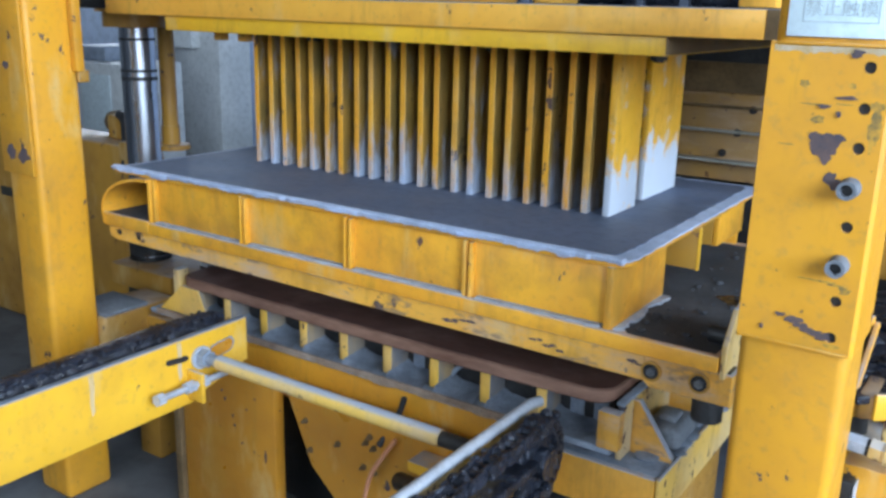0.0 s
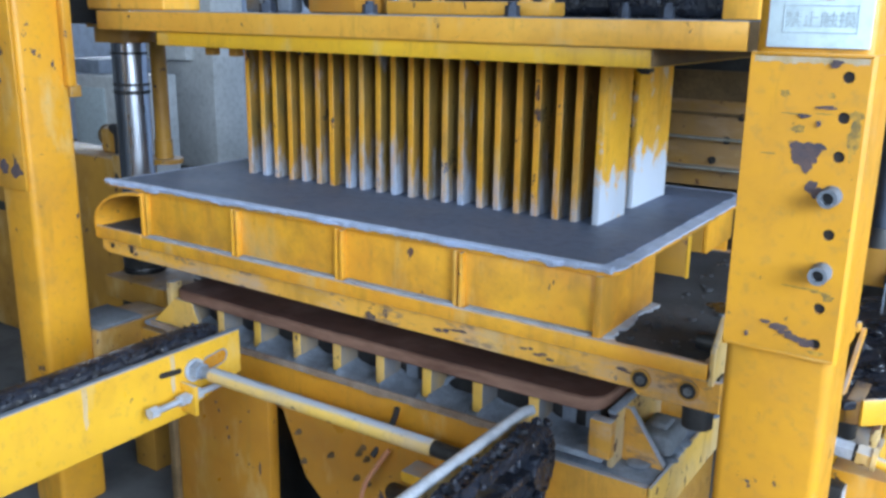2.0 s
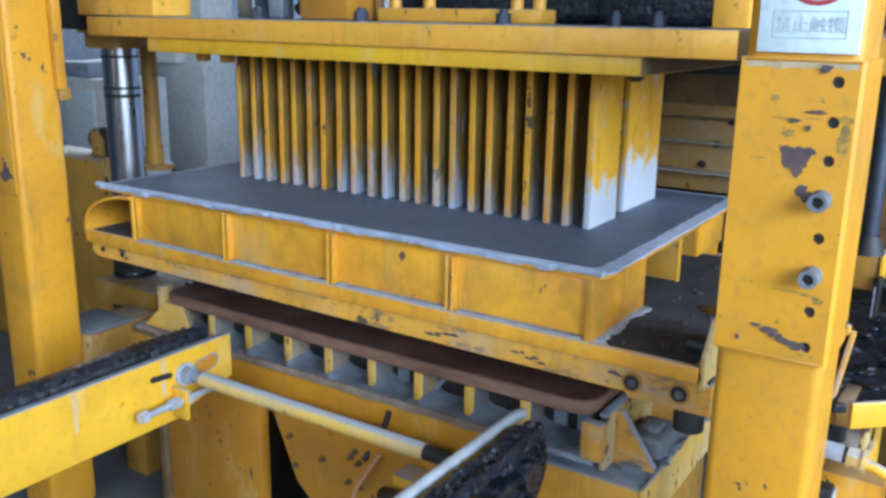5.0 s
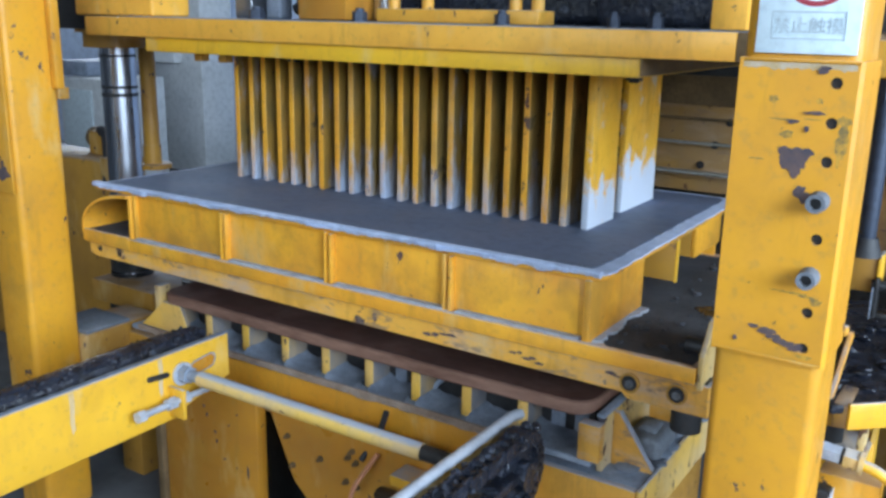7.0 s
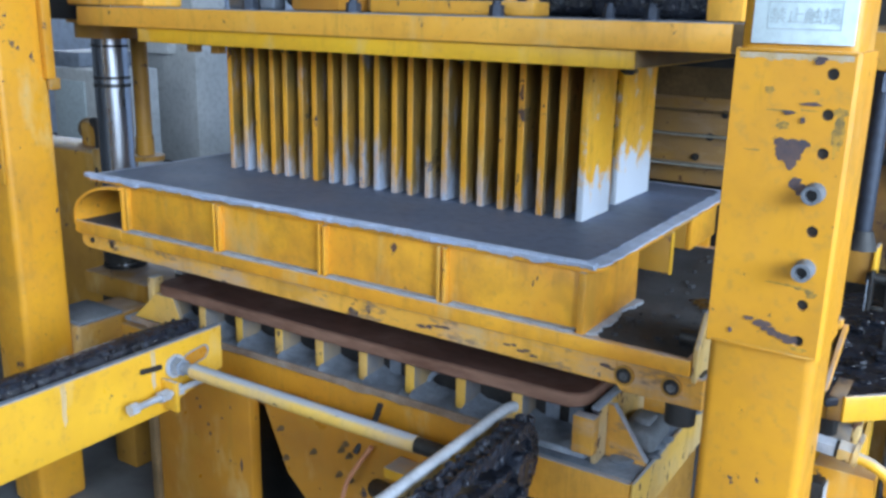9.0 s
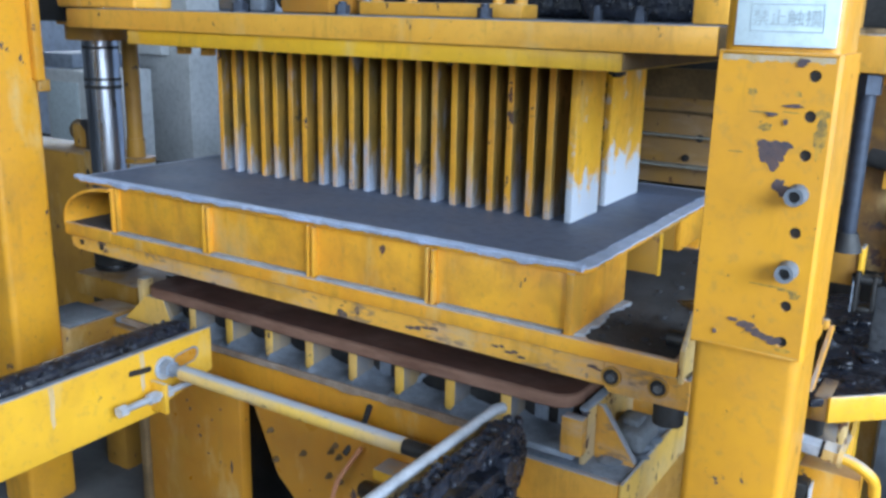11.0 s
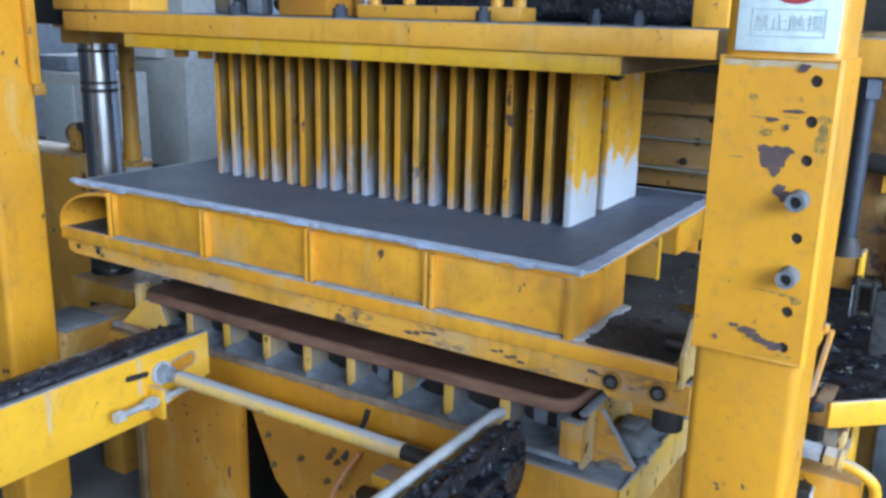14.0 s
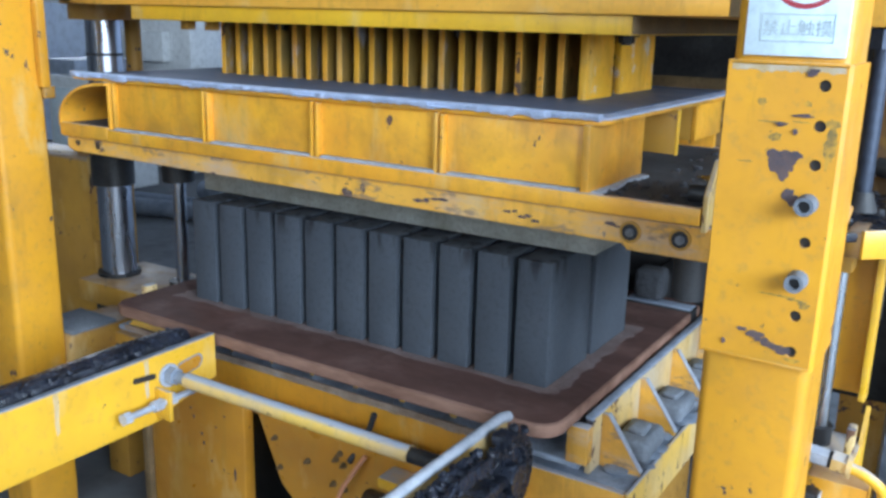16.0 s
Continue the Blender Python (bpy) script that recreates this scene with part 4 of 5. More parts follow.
part("bar_dust", box(B(), -0.176, -0.029, 0.694, 0.732, -0.1478, -0.1440, 0.0015), dusty_steel, feed, "grey dust lying on the bar")
part("bar_arm", box(B(), -0.150, -0.11, 0.736, 0.93, -0.17, -0.10, 0.004), dark_iron, feed)
part("bar_clamp", box(B(), -0.165, -0.10, 0.70, 0.76, -0.143, -0.075, 0.012, 3), dark_dirt, feed, "cement-caked clamp")
part("leg", box(B(), -0.337, -0.2376, 0.95, 1.05, FLOOR, 0.0816, 0.004), paint_dull, feed)
part("leg", box(B(), 0.2594, 0.3588, 0.95, 1.05, FLOOR, 0.0816, 0.004), paint_dull, feed)

# ---- vibrating table ----
FINS = (-1.057, -0.95, -0.839, -0.726, -0.618, -0.509, -0.399, -0.288, -0.174)


def table():
    top = thing("vibrating_table", (-0.5356, 0.4, FLOOR), "dusty yellow vibrating table with upright bearer plates on a ledge", "vibrating table")
    part("ledge", box(B(), -1.1642, -0.017, 0.092, 0.80, -0.2556, -0.2441, 0.003), dusty_steel, top, "cement-dusted steel ledge")
    pts = [(-1.135, -0.2375), (-0.12, -0.2375)] + [(-0.12 - 1.015 * k / 70, -0.249 - 0.006 * abs(noise.noise((k * 0.31, 2.0, 0.5))) - 0.002 * math.sin(k * 0.8)) for k in range(71)]
    part("ledge_edge", prism(B(), pts, "y", 0.086, 0.0915, 0.0005), pallet_dust_edge, top, "uneven brown dusty edge")
    mesh = None
    for x in FINS:
        if mesh is None:
            ob = part("bearer_plate", box(B(), x + 0.005, x + 0.027, 0.118, 0.72, -0.2441, -0.1766, 0.003), paint_bearer, top)
            mesh, base = ob.data, x
        else:
            ob = new("bearer_plate", mesh)
            ob.parent, ob.location = top, (x - base, 0, 0)
    for x in (-0.44, -0.62, -0.10, -0.055):
        part("bearer_post", box(B(), x - 0.028, x, 0.17, 0.20, -0.2441, -0.1766, 0.003), dusty_steel, top)
    # dust heaps in the bays
    rng = random.Random(3)
    bm = B()
    for a, b in zip(FINS, FINS[1:] + (-0.045,)):
        lo, hi, rows = a + 0.027, b + 0.005, []
        for i in range(13):
            x = lo + (hi - lo) * i / 12
            bank = 0.010 * (abs(i - 6) / 6) ** 3
            rows.append([bm.verts.new((x, 0.094 + 0.078 * j / 10, -0.2445 + 0.0012 + (bank + 0.004 * (j / 10) ** 2 + 0.006 * abs(noise.noise((x * 38, j * 0.45, 1.3)))) * min(1, j / 2))) for j in range(11)])
        for p, q in zip(rows, rows[1:]):
            for j in range(10):
                bm.faces.new((p[j], q[j], q[j + 1], p[j + 1]))
    tagged(part("loose_dust", bm, bay_dust, top, "heaped grey cement dust in the bays"), kind="stuff")
    # Dark block added so the bays between the bearers look black inside.
    part("core", box(B(), -1.0262, -0.067, 0.172, 0.70, -0.2441, -0.1784, 0.002), dark_iron, top)
    # orange beam below
    part("beam", box(B(), -1.0262, -0.117, 0.097, 0.18, -0.3358, -0.2561, 0.004), paint_amber, top, "greasy orange-yellow beam")
    part("beam_foot", box(B(), -1.0262, -0.117, 0.09, 0.18, -0.3508, -0.3363, 0.003), paint_orange, top)
    # lower body panels
    part("body_panel", box(B(), -0.9802, -0.7012, 0.02, 0.05, FLOOR, -0.2927, 0.006), paint_orange, top)
    part("body_panel", prism(B(), [(-0.6869, -0.2887), (-0.117, -0.2887), (-0.117, FLOOR), (-0.5152, FLOOR), (-0.551, -0.5061), (-0.6174, -0.446)], "y", 0.035, 0.06), paint_orange, top)
    part("body_wall", box(B(), -0.9751, -0.117, 0.19, 0.22, FLOOR, -0.3508, 0.003), dark_iron, top)
    part("body_edge", box(B(), -1.0007, -0.9802, 0.01, 0.07, FLOOR, -0.3513, 0.003), grimy_brown, top)
    for x, z in ((-0.6297, -0.3508), (-0.6174, -0.4109), (-0.4764, -0.3508), (-0.458, -0.3578), (-0.4672, -0.3368), (-0.4825, -0.4039), (-0.4559, -0.4079), (-0.5459, -0.3758)):
        bolt(top, (x, 0.035, z), (0, -1, 0), 0.0042, 0.007, grimy_brown)
    for x, z, h in ((-0.8525, -0.3408, 0.004), (-0.8443, -0.3578, 0.006), (-0.8218, -0.3909, 0.005), (-0.8177, -0.4109, 0.006), (-0.7298, -0.456, 0.018), (-0.7809, -0.3658, 0.003), (-0.7963, -0.446, 0.003), (-0.7554, -0.3358, 0.003)):
        part("paint_speck", prism(B(), [(x - 0.003, z), (x, z - h), (x + 0.003, z - h * 0.6), (x + 0.0035, z + h * 0.3), (x, z + h * 0.8)], "y", 0.0192, 0.0205, 0), rust, top, "dark speck of lost paint")
    part("stub_pipe", cyl(B(), (-0.3721, 0.0, -0.3809), (-0.3108, -0.03, -0.3608), 0.017, n=20), dark_iron, top)
    part("bracket", box(B(), -0.3415, -0.229, -0.02, 0.03, -0.3408, -0.3207, 0.002), paint_rail, top)
    part("cable", hose(B(), [(-0.4079, 0.06, -0.2506), (-0.4181, 0.06, -0.2807), (-0.4283, 0.05, -0.3107), (-0.4437, 0.03, -0.3458)], 0.006), black_rubber, top)
    part("air_hose", hose(B(), [(-0.3977, 0.02, -0.3157), (-0.4181, 0.01, -0.3508), (-0.4385, 0.0, -0.3909), (-0.4539, 0.0, -0.446)], 0.0045), orange_hose, top, "orange rubber air hose")
    part("leg", box(B(), -1.2735, -1.1979, 0.12, 0.22, FLOOR, -0.4269, 0.004), paint_dull, top)
    part("leg", box(B(), -0.097, 0.003, 0.2, 0.7, FLOOR, -0.3508, 0.004), paint_dull, top)
    part("loop_hose", hose(B(), [(-0.3772, 0.16, -0.2406), (-0.367, 0.17, -0.2205), (-0.3466, 0.18, -0.2055), (-0.3261, 0.20, -0.2035)], 0.005), dusty_steel, top)
    # end brackets with gussets
    side = part("end_wall", box(B(), -0.016, -0.006, 0.115, 0.80, -0.2706, -0.1734, 0.002), paint_table, top)
    part("wall_cap", box(B(), -0.018, -0.004, 0.11, 0.80, -0.1729, -0.1654, 0.002), dusty_steel, side)
    part("end_face", box(B(), -0.041, -0.003, 0.09, 0.113, -0.2456, -0.1794, 0.003), paint_scraped, side)
    part("shelf", box(B(), -0.142, 0.065, 0.100, 0.82, -0.2807, -0.2711, 0.002), dusty_steel, top, "dusty grey steel shelf")
    part("shelf_front", box(B(), -0.142, 0.066, 0.085, 0.0995, -0.3508, -0.2701, 0.003), paint_beam, top)
    part("shelf_edge", box(B(), 0.0665, 0.074, 0.085, 0.82, -0.3508, -0.2676, 0.003), paint_table, top)
    for y in (0.155, 0.335, 0.515, 0.695):
        part("gusset", prism(B(), [(-0.006, -0.1754), (0.003, -0.1754), (0.065, -0.2636), (0.065, -0.2711), (-0.006, -0.2711)], "y", y, y + 0.009), paint_scraped, side)
        part("gusset_edge", prism(B(), [(0.0035, -0.1749), (0.0655, -0.2631), (0.0675, -0.2631), (0.0055, -0.1744)], "y", y - 0.001, y + 0.010, 0), pale_steel, side, "pale edge strip of the gusset")
    for y in (0.245, 0.425, 0.605):
        bm = B()
        box(bm, -0.003, 0.061, y - 0.048, y + 0.048, -0.2711, -0.2316, 0.010, 3)
        box(bm, 0.013, 0.045, y - 0.022, y + 0.022, -0.2336, -0.2215, 0.006, 3)
        for v in bm.verts:
            v.co += 0.003 * noise.noise_vector(v.co * 45)
        part("rubber_pad", bm, grey_rubber, side, "dust-caked grey rubber buffer")
    bm = B()
    for k in range(26):
        q = Vector((0.005 + 0.072 * rng.random(), 0.13 + 0.62 * rng.random(), -0.265))
        bmesh.ops.create_icosphere(bm, subdivisions=2, radius=0.008 + 0.010 * rng.random(), matrix=Matrix.Translation(q) @ Matrix.Diagonal((1.3, 1.2, 0.22, 1)))
    tagged(part("loose_dust", bm, dusty_steel, top, "cement dust lying on the shelf"), kind="stuff")
    # the same at the other end
    part("end_wall", box(B(), -1.1131, -1.1028, 0.115, 0.80, -0.2711, -0.2275, 0.002), paint_table, top)
    part("end_web", prism(B(), [(-1.0671, -0.1766), (-1.0109, -0.1766), (-0.9802, -0.2441), (-1.1437, -0.2441)], "y", 0.104, 0.116), paint_bearer, top, "yellow sloping end web")
    part("end_stop", box(B(), -1.0937, -1.0742, 0.105, 0.135, -0.2105, -0.1414, 0.003), paint_table, top)
    part("shelf", box(B(), -1.1897, -1.0977, 0.10, 0.80, -0.3057, -0.2711, 0.003), paint_dull, top)
    return top


table()

# ---- pallet and fresh blocks ----


def make_pallet():
    rng = random.Random(5)
    x0, x1, y0, y1, c = -1.066, -0.026, 0.098, 0.87, 0.045
    pts = [(x0 + 0.012, y0 + 0.010)]
    pts += [(x0 + 0.03 + k * (x1 - x0 - 0.03 - c) / 60, y0 - 0.006 * math.sin(math.pi * k / 60) + 0.0022 * rng.random()) for k in range(61)]
    pts += [(x1 - c + c * math.sin(a), y0 + c - c * math.cos(a)) for a in (0.3, 0.6, 0.9, 1.2, 1.5)]
    pts += [(x1, y0 + 0.06), (x1, y1 - 0.02), (x1 - 0.02, y1), (x0 + 0.02, y1), (x0, y1 - 0.02), (x0, y0 + 0.03)]
    bm = prism(B(), pts, "z", 0.004, 0.029, 0.003)
    bmesh.ops.translate(bm, vec=(0.5285, -0.4065, 0), verts=bm.verts)
    ob = thing("pallet", (-0.5285, 0.4065, -0.1795), "worn brown fibre pallet board with rounded corners", "pallet")
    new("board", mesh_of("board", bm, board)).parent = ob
    rng = random.Random(31)
    bm = B()
    pts = []
    x0, x1, y0, y1 = -0.999, -0.078, 0.215, 0.63
    for a, b in (((x0, y0), (x1, y0)), ((x1, y0), (x1, y1)), ((x1, y1), (x0, y1)), ((x0, y1), (x0, y0))):
        n = 30
        for k in range(n):
            w = k / n
            pts.append((a[0] + (b[0] - a[0]) * w + 0.012 * (rng.random() - 0.5), a[1] + (b[1] - a[1]) * w + 0.012 * (rng.random() - 0.5)))
    prism(bm, pts, "z", -0.1505, -0.1502, 0)
    part("cement_dust", bm, pallet_dust, ob, "thin pale cement dust round the blocks")
    return ob


pallet = make_pallet()
blocks = []


def make_blocks():
    bm = B()
    box(bm, -0.0318, 0.0318, -0.0865, 0.0865, 0, 0.2195, 0.0025, 2)
    bmesh.ops.subdivide_edges(bm, edges=[e for e in bm.edges if e.calc_length() > 0.06], cuts=5, use_grid_fill=True)
    for v in bm.verts:
        v.co += 0.0012 * noise.noise_vector(v.co * 30)
    me = mesh_of("concrete_block", bm, wet_concrete)
    for row in range(2):
        for s in range(SHOES):
            ob = new("concrete_block", me)
            ob.location = (-0.918 + s * 0.0782, 0.318 + row * 0.192, -0.1503)
            tagged(ob, "dark grey freshly pressed concrete block standing on the pallet", "block", "blocks on the pallet")
            blocks.append(ob)


make_blocks()

# ---- conveyor rails and chains ----


chain_parts, turning = [], []


def chain(parent, x, y0, y1, z, pitch=0.025):
    """Roller chain along y: single plates with rollers between."""
    plate, roller = B(), B()
    outline = [(0.012 * math.cos(a), 0.011 * math.sin(a)) for a in [math.pi / 2 + math.pi * k / 8 for k in range(9)]]
    outline += [(pitch - 0.012 * math.cos(a), -0.011 * math.sin(a)) for a in [math.pi / 2 + math.pi * k / 8 for k in range(9)]]
    prism(plate, outline, "x", 0, 0.003, 0)
    cyl(roller, (-0.010, 0, 0), (0.011, 0, 0), 0.0085, n=12)
    lm, rm = mesh_of("chain_plate", plate, grease), mesh_of("chain_roller", roller, grease)
    base = Vector(parent.location)
    k, y = 0, y0
    while y < y1:
        wave = 0.0015 * math.sin(y * 40)
        for me, dx in ((lm, -0.013), (lm, 0.011), (rm, 0.0)):
            ob = new(me.name.split(".")[0], me)
            ob.parent = parent
            ob.location = Vector((x + dx + (0.003 if k % 2 else -0.001), y, z + wave)) - base
            if z > -0.2:
                chain_parts.append(ob)
        y += pitch
        k += 1


def left_rail():
    top = thing("conveyor_rail", (-0.75, -0.5, FLOOR), "bright yellow flat steel conveyor rail with a greasy black chain", "conveyor rail", "pallet conveyor rails")
    part("flat_bar", prism(B(), [(-0.010, -0.146), (-1.5, -0.146), (-1.5, -0.272), (-0.128, -0.274), (-0.128, -0.262), (-0.010, -0.232)], "x", -0.751, -0.739), paint_rail, top)
    part("top_edge", box(B(), -0.752, -0.7385, -1.5, -0.012, -0.1458, -0.1438, 0.0008), dusty_steel, top)
    part("chain_bed", box(B(), -0.835, -0.752, -1.5, -0.05, -0.185, -0.168, 0.003), grease, top, "grease-caked chain bed")
    chain(top, -0.79, -0.62, -0.06, -0.146)
    tagged(part("grease", hose(B(), [(-0.795, -1.5, -0.158), (-0.795, -0.6, -0.156), (-0.795, -0.10, -0.156), (-0.795, -0.055, -0.175), (-0.795, -0.05, -0.20)], 0.026, 14), grease, top, "lumpy black grease on the chain"), kind="stuff")
    rng = random.Random(14)
    bm = B()
    for k in range(240):
        bmesh.ops.create_icosphere(bm, subdivisions=1, radius=0.0015 + 0.003 * rng.random() ** 1.5, matrix=Matrix.Translation((-0.818 + 0.050 * rng.random(), -0.70 + 0.64 * rng.random(), -0.140 + 0.006 * rng.random())))
    tagged(part("grease_lump", bm, grease, top, "lumps of black grease on the chain"), kind="stuff")
    # adjuster
    part("adjuster_tab", box(B(), -0.739, -0.700, -0.160, -0.152, -0.262, -0.205, 0.001), paint_rail, top)
    part("adjuster_bolt", cyl(B(), (-0.712, -0.236, -0.226), (-0.712, -0.06, -0.226), 0.0062, n=14), pale_steel, top)
    part("adjuster_head", cyl(B(), (-0.712, -0.251, -0.226), (-0.712, -0.236, -0.226), 0.0112, n=6), pale_steel, top)
    part("adjuster_nut", cyl(B(), (-0.712, -0.186, -0.226), (-0.712, -0.168, -0.226), 0.0118, n=6), pale_steel, top)
    part("adjuster_nut", cyl(B(), (-0.712, -0.151, -0.226), (-0.712, -0.138, -0.226), 0.0118, n=6), pale_steel, top)
    def slot(y0, y1, r, tilt=0.10):
        ends = [(y1 - r + r * math.cos(a), r * math.sin(a)) for a in [math.pi * (k / 10 - 0.5) for k in range(11)]]
        ends += [(y0 + r - r * math.cos(a), -r * math.sin(a)) for a in [math.pi * (k / 10 - 0.5) for k in range(11)]]
        return [(u, -0.190 + v + tilt * (u + 0.09)) for u, v in ends]
    # No opening here: a dark strip paints in the slit's shade.
    part("slit", prism(B(), slot(-0.205, -0.155, 0.0055, -0.10), "x", -0.7395, -0.7381, 0), dark_iron, top, "dark strip for the shade in a narrow slit")
    part("slot_rim", prism(B(), slot(-0.108, -0.044, 0.0150, 0.12), "x", -0.7395, -0.7385, 0), dusty_steel, top, "grey worn rim of the slot")
    part("slot", prism(B(), slot(-0.105, -0.048, 0.0122, 0.12), "x", -0.7395, -0.7381, 0), paint_orange, top, "open slot showing orange steel behind")
    for y in (-0.36, -0.18):
        part("weld_mark", prism(B(), [(y, -0.148), (y + 0.010, -0.148), (y + 0.011, -0.17), (y + 0.008, -0.20), (y + 0.009, -0.214), (y + 0.003, -0.222), (y, -0.20), (y + 0.002, -0.17)], "x", -0.7392, -0.7384, 0), paint_table, top)
    return top


left_rail()

rod = thing("tie_rod", (-0.46, -0.127, -0.2), "pale yellow round tie rod between the conveyor rails, worn and dusty", "tie rod")
part("shaft", cyl(B(), (-0.688, -0.127, -0.189), (-0.20, -0.127, -0.189), 0.0138, n=28), paint_rod, rod)
part("thread", cyl(B(), (-0.20, -0.127, -0.189), (-0.113, -0.127, -0.189), 0.0125, n=24), dark_iron, rod)
part("neck", cyl(B(), (-0.728, -0.127, -0.189), (-0.685, -0.127, -0.189), 0.0105, n=24), dusty_steel, rod)
part("nut", cyl(B(), (-0.7345, -0.127, -0.189), (-0.716, -0.127, -0.189), 0.0165, n=6), dusty_steel, rod, "dusty hexagon nut")
part("washer", cyl(B(), (-0.7388, -0.127, -0.191), (-0.7346, -0.127, -0.191), 0.022, n=32), pale_steel, rod, "round pale washer")


def right_rail():
    top = thing("conveyor_rail", (-0.1, -0.5, FLOOR), "dusty steel conveyor rail with a greasy chain and end sprocket", "conveyor rail", "pallet conveyor rails")
    part("flat_bar", prism(B(), [(0.0, -0.150), (-0.022, -0.146), (-1.5, -0.146), (-1.5, -0.285), (-0.06, -0.285), (0.0, -0.20)], "x", -0.113, -0.102), paint_table, top)
    part("top_rod", hose(B(), [(-0.108, -1.5, -0.147), (-0.108, -0.8, -0.147), (-0.108, -0.10, -0.147), (-0.108, -0.022, -0.147), (-0.104, 0.005, -0.150)], 0.0088, 14), pale_steel, top, "pale grey worn rail rod")
    chain(top, -0.068, -0.55, -0.06, -0.152)
    part("chain_bed", box(B(), -0.10, -0.045, -1.5, -0.10, -0.205, -0.190, 0.003), grease, top)
    chain(top, -0.068, -0.40, -0.06, -0.262)
    bm = B()
    c = Vector((0, -0.075, -0.205))
    teeth = []
    for k in range(14):
        for da, r in ((-0.10, 0.061), (0.10, 0.061), (0.17, 0.047), (0.28, 0.047)):
            a = 2 * math.pi * k / 14 + da
            teeth.append((c.y + r * math.cos(a), c.z + r * math.sin(a)))
    prism(bm, teeth, "x", -0.078, -0.060, 0.001)
    bmesh.ops.translate(bm, vec=-c, verts=bm.verts)
    wheel = new("sprocket", mesh_of("sprocket", bm, grease))
    tagged(wheel, "grease-caked black sprocket")
    wheel.parent, wheel.location = top, c - top.location
    turning.append(wheel)
    part("sprocket_hub", cyl(B(), (-0.095, c.y, c.z), (-0.040, c.y, c.z), 0.024, n=20), grease, top)
    bm = B()
    for k in range(13):
        a = math.pi * (k / 12 - 0.5)
        cyl(bm, (-0.084, c.y + 0.057 * math.cos(a), c.z + 0.057 * math.sin(a)), (-0.052, c.y + 0.057 * math.cos(a), c.z + 0.057 * math.sin(a)), 0.0115, n=10)
    tagged(part("wrapped_chain", bm, grease, top, "greasy chain bent round the sprocket"), kind="stuff")
    rng = random.Random(12)
    bm = B()
    for k in range(120):
        y = -0.75 + 0.74 * rng.random()
        bmesh.ops.create_icosphere(bm, subdivisions=1, radius=0.004 + 0.007 * rng.random(), matrix=Matrix.Translation((-0.095 + 0.055 * rng.random(), y, (-0.155 if rng.random() < 0.6 else -0.26) + 0.012 * rng.random())))
    tagged(part("grease", bm, grease, top, "lumps of black grease"), kind="stuff")
    return top


right_rail()

# ---- machinery at the side of the right column ----


def side_gear():
    top = thing("side_frame", (0.4619, 0.25, FLOOR), "yellow side frame with bracket arms beside the column", "machine frame")
    part("post", box(B(), 0.3802, 0.4225, 0.27, 0.30, 0.0822, 0.8809, 0.003), paint_grimy, top, "oil-blackened yellow post")
    part("post_strip", box(B(), 0.3851, 0.4009, 0.255, 0.269, 0.0822, 0.1998, 0.002), paint_rail, top)
    part("top_strip", box(B(), 0.3654, 0.3704, 0.20, 0.21, 0.2782, 0.337, 0.001), paint_rail, top)
    part("back_plate", box(B(), 0.3241, 0.3792, 0.28, 0.29, 0.092, 0.3909, 0.002), paint_grimy, top)
    part("small_plate", box(B(), 0.3162, 0.3507, 0.19, 0.20, 0.0891, 0.1459, 0.002), paint_dull, top)
    part("plate_edge", box(B(), 0.3512, 0.3576, 0.185, 0.22, 0.0891, 0.1459, 0.002), paint_rail, top)
    bm = B()
    box(bm, 0.3517, 0.3576, 0.175, 0.205, 0.0557, 0.1145, 0.002)
    box(bm, 0.3733, 0.3792, 0.185, 0.205, 0.0557, 0.1087, 0.002)
    box(bm, 0.3566, 0.3743, 0.185, 0.205, 0.0538, 0.0616, 0.002)
    cyl(bm, (0.3458, 0.19, 0.1008), (0.3832, 0.195, 0.1008), 0.008, n=12)
    part("link_fork", bm, dark_iron, top, "black greasy link fork")
    part("fork_edge", box(B(), 0.3497, 0.3515, 0.170, 0.174, 0.0557, 0.1018, 0.0005), dusty_steel, top)
    part("small_plate", box(B(), 0.3586, 0.393, 0.262, 0.269, 0.2194, 0.2488, 0.002), paint_beam, top)
    part("cross_hose", hose(B(), [(0.3389, 0.26, 0.2635), (0.393, 0.25, 0.2586), (0.452, 0.25, 0.2635)], 0.014), black_rubber, top)
    part("post", box(B(), 0.5504, 0.6685, 0.55, 0.67, FLOOR, 0.8809, 0.006), paint_dull, top)
    part("upper_arm", box(B(), 0.3438, 0.5898, 0.10, 0.16, 0.3762, 0.4203, 0.004), paint_column, top)
    part("low_bracket", box(B(), 0.3123, 0.3851, 0.06, 0.15, -0.1334, -0.104, 0.003), paint_rail, top)
    part("rod_gland", cyl(B(), (0.33, 0.10, -0.104), (0.33, 0.10, -0.0775), 0.019, n=24), black_rubber, top)
    part("bracket_web", prism(B(), [(0.04, -0.1971), (0.16, -0.0599), (0.16, -0.1971)], "x", 0.3812, 0.3871, 0), paint_rail, top)
    part("lower_post", box(B(), 0.371, 0.382, 0.05, 0.075, FLOOR, -0.055, 0.002), paint_rod, top)
    part("low_plate", box(B(), 0.3399, 0.4127, -0.02, 0.02, -0.1579, -0.0991, 0.003), paint_column, top)
    part("pipe", hose(B(), [(0.3438, -0.03, -0.0677), (0.3832, -0.03, -0.0697), (0.4078, -0.03, -0.0756), (0.4265, -0.025, -0.0913), (0.4304, -0.02, -0.1138)], 0.0072), paint_rail, top, "bent yellow pipe")
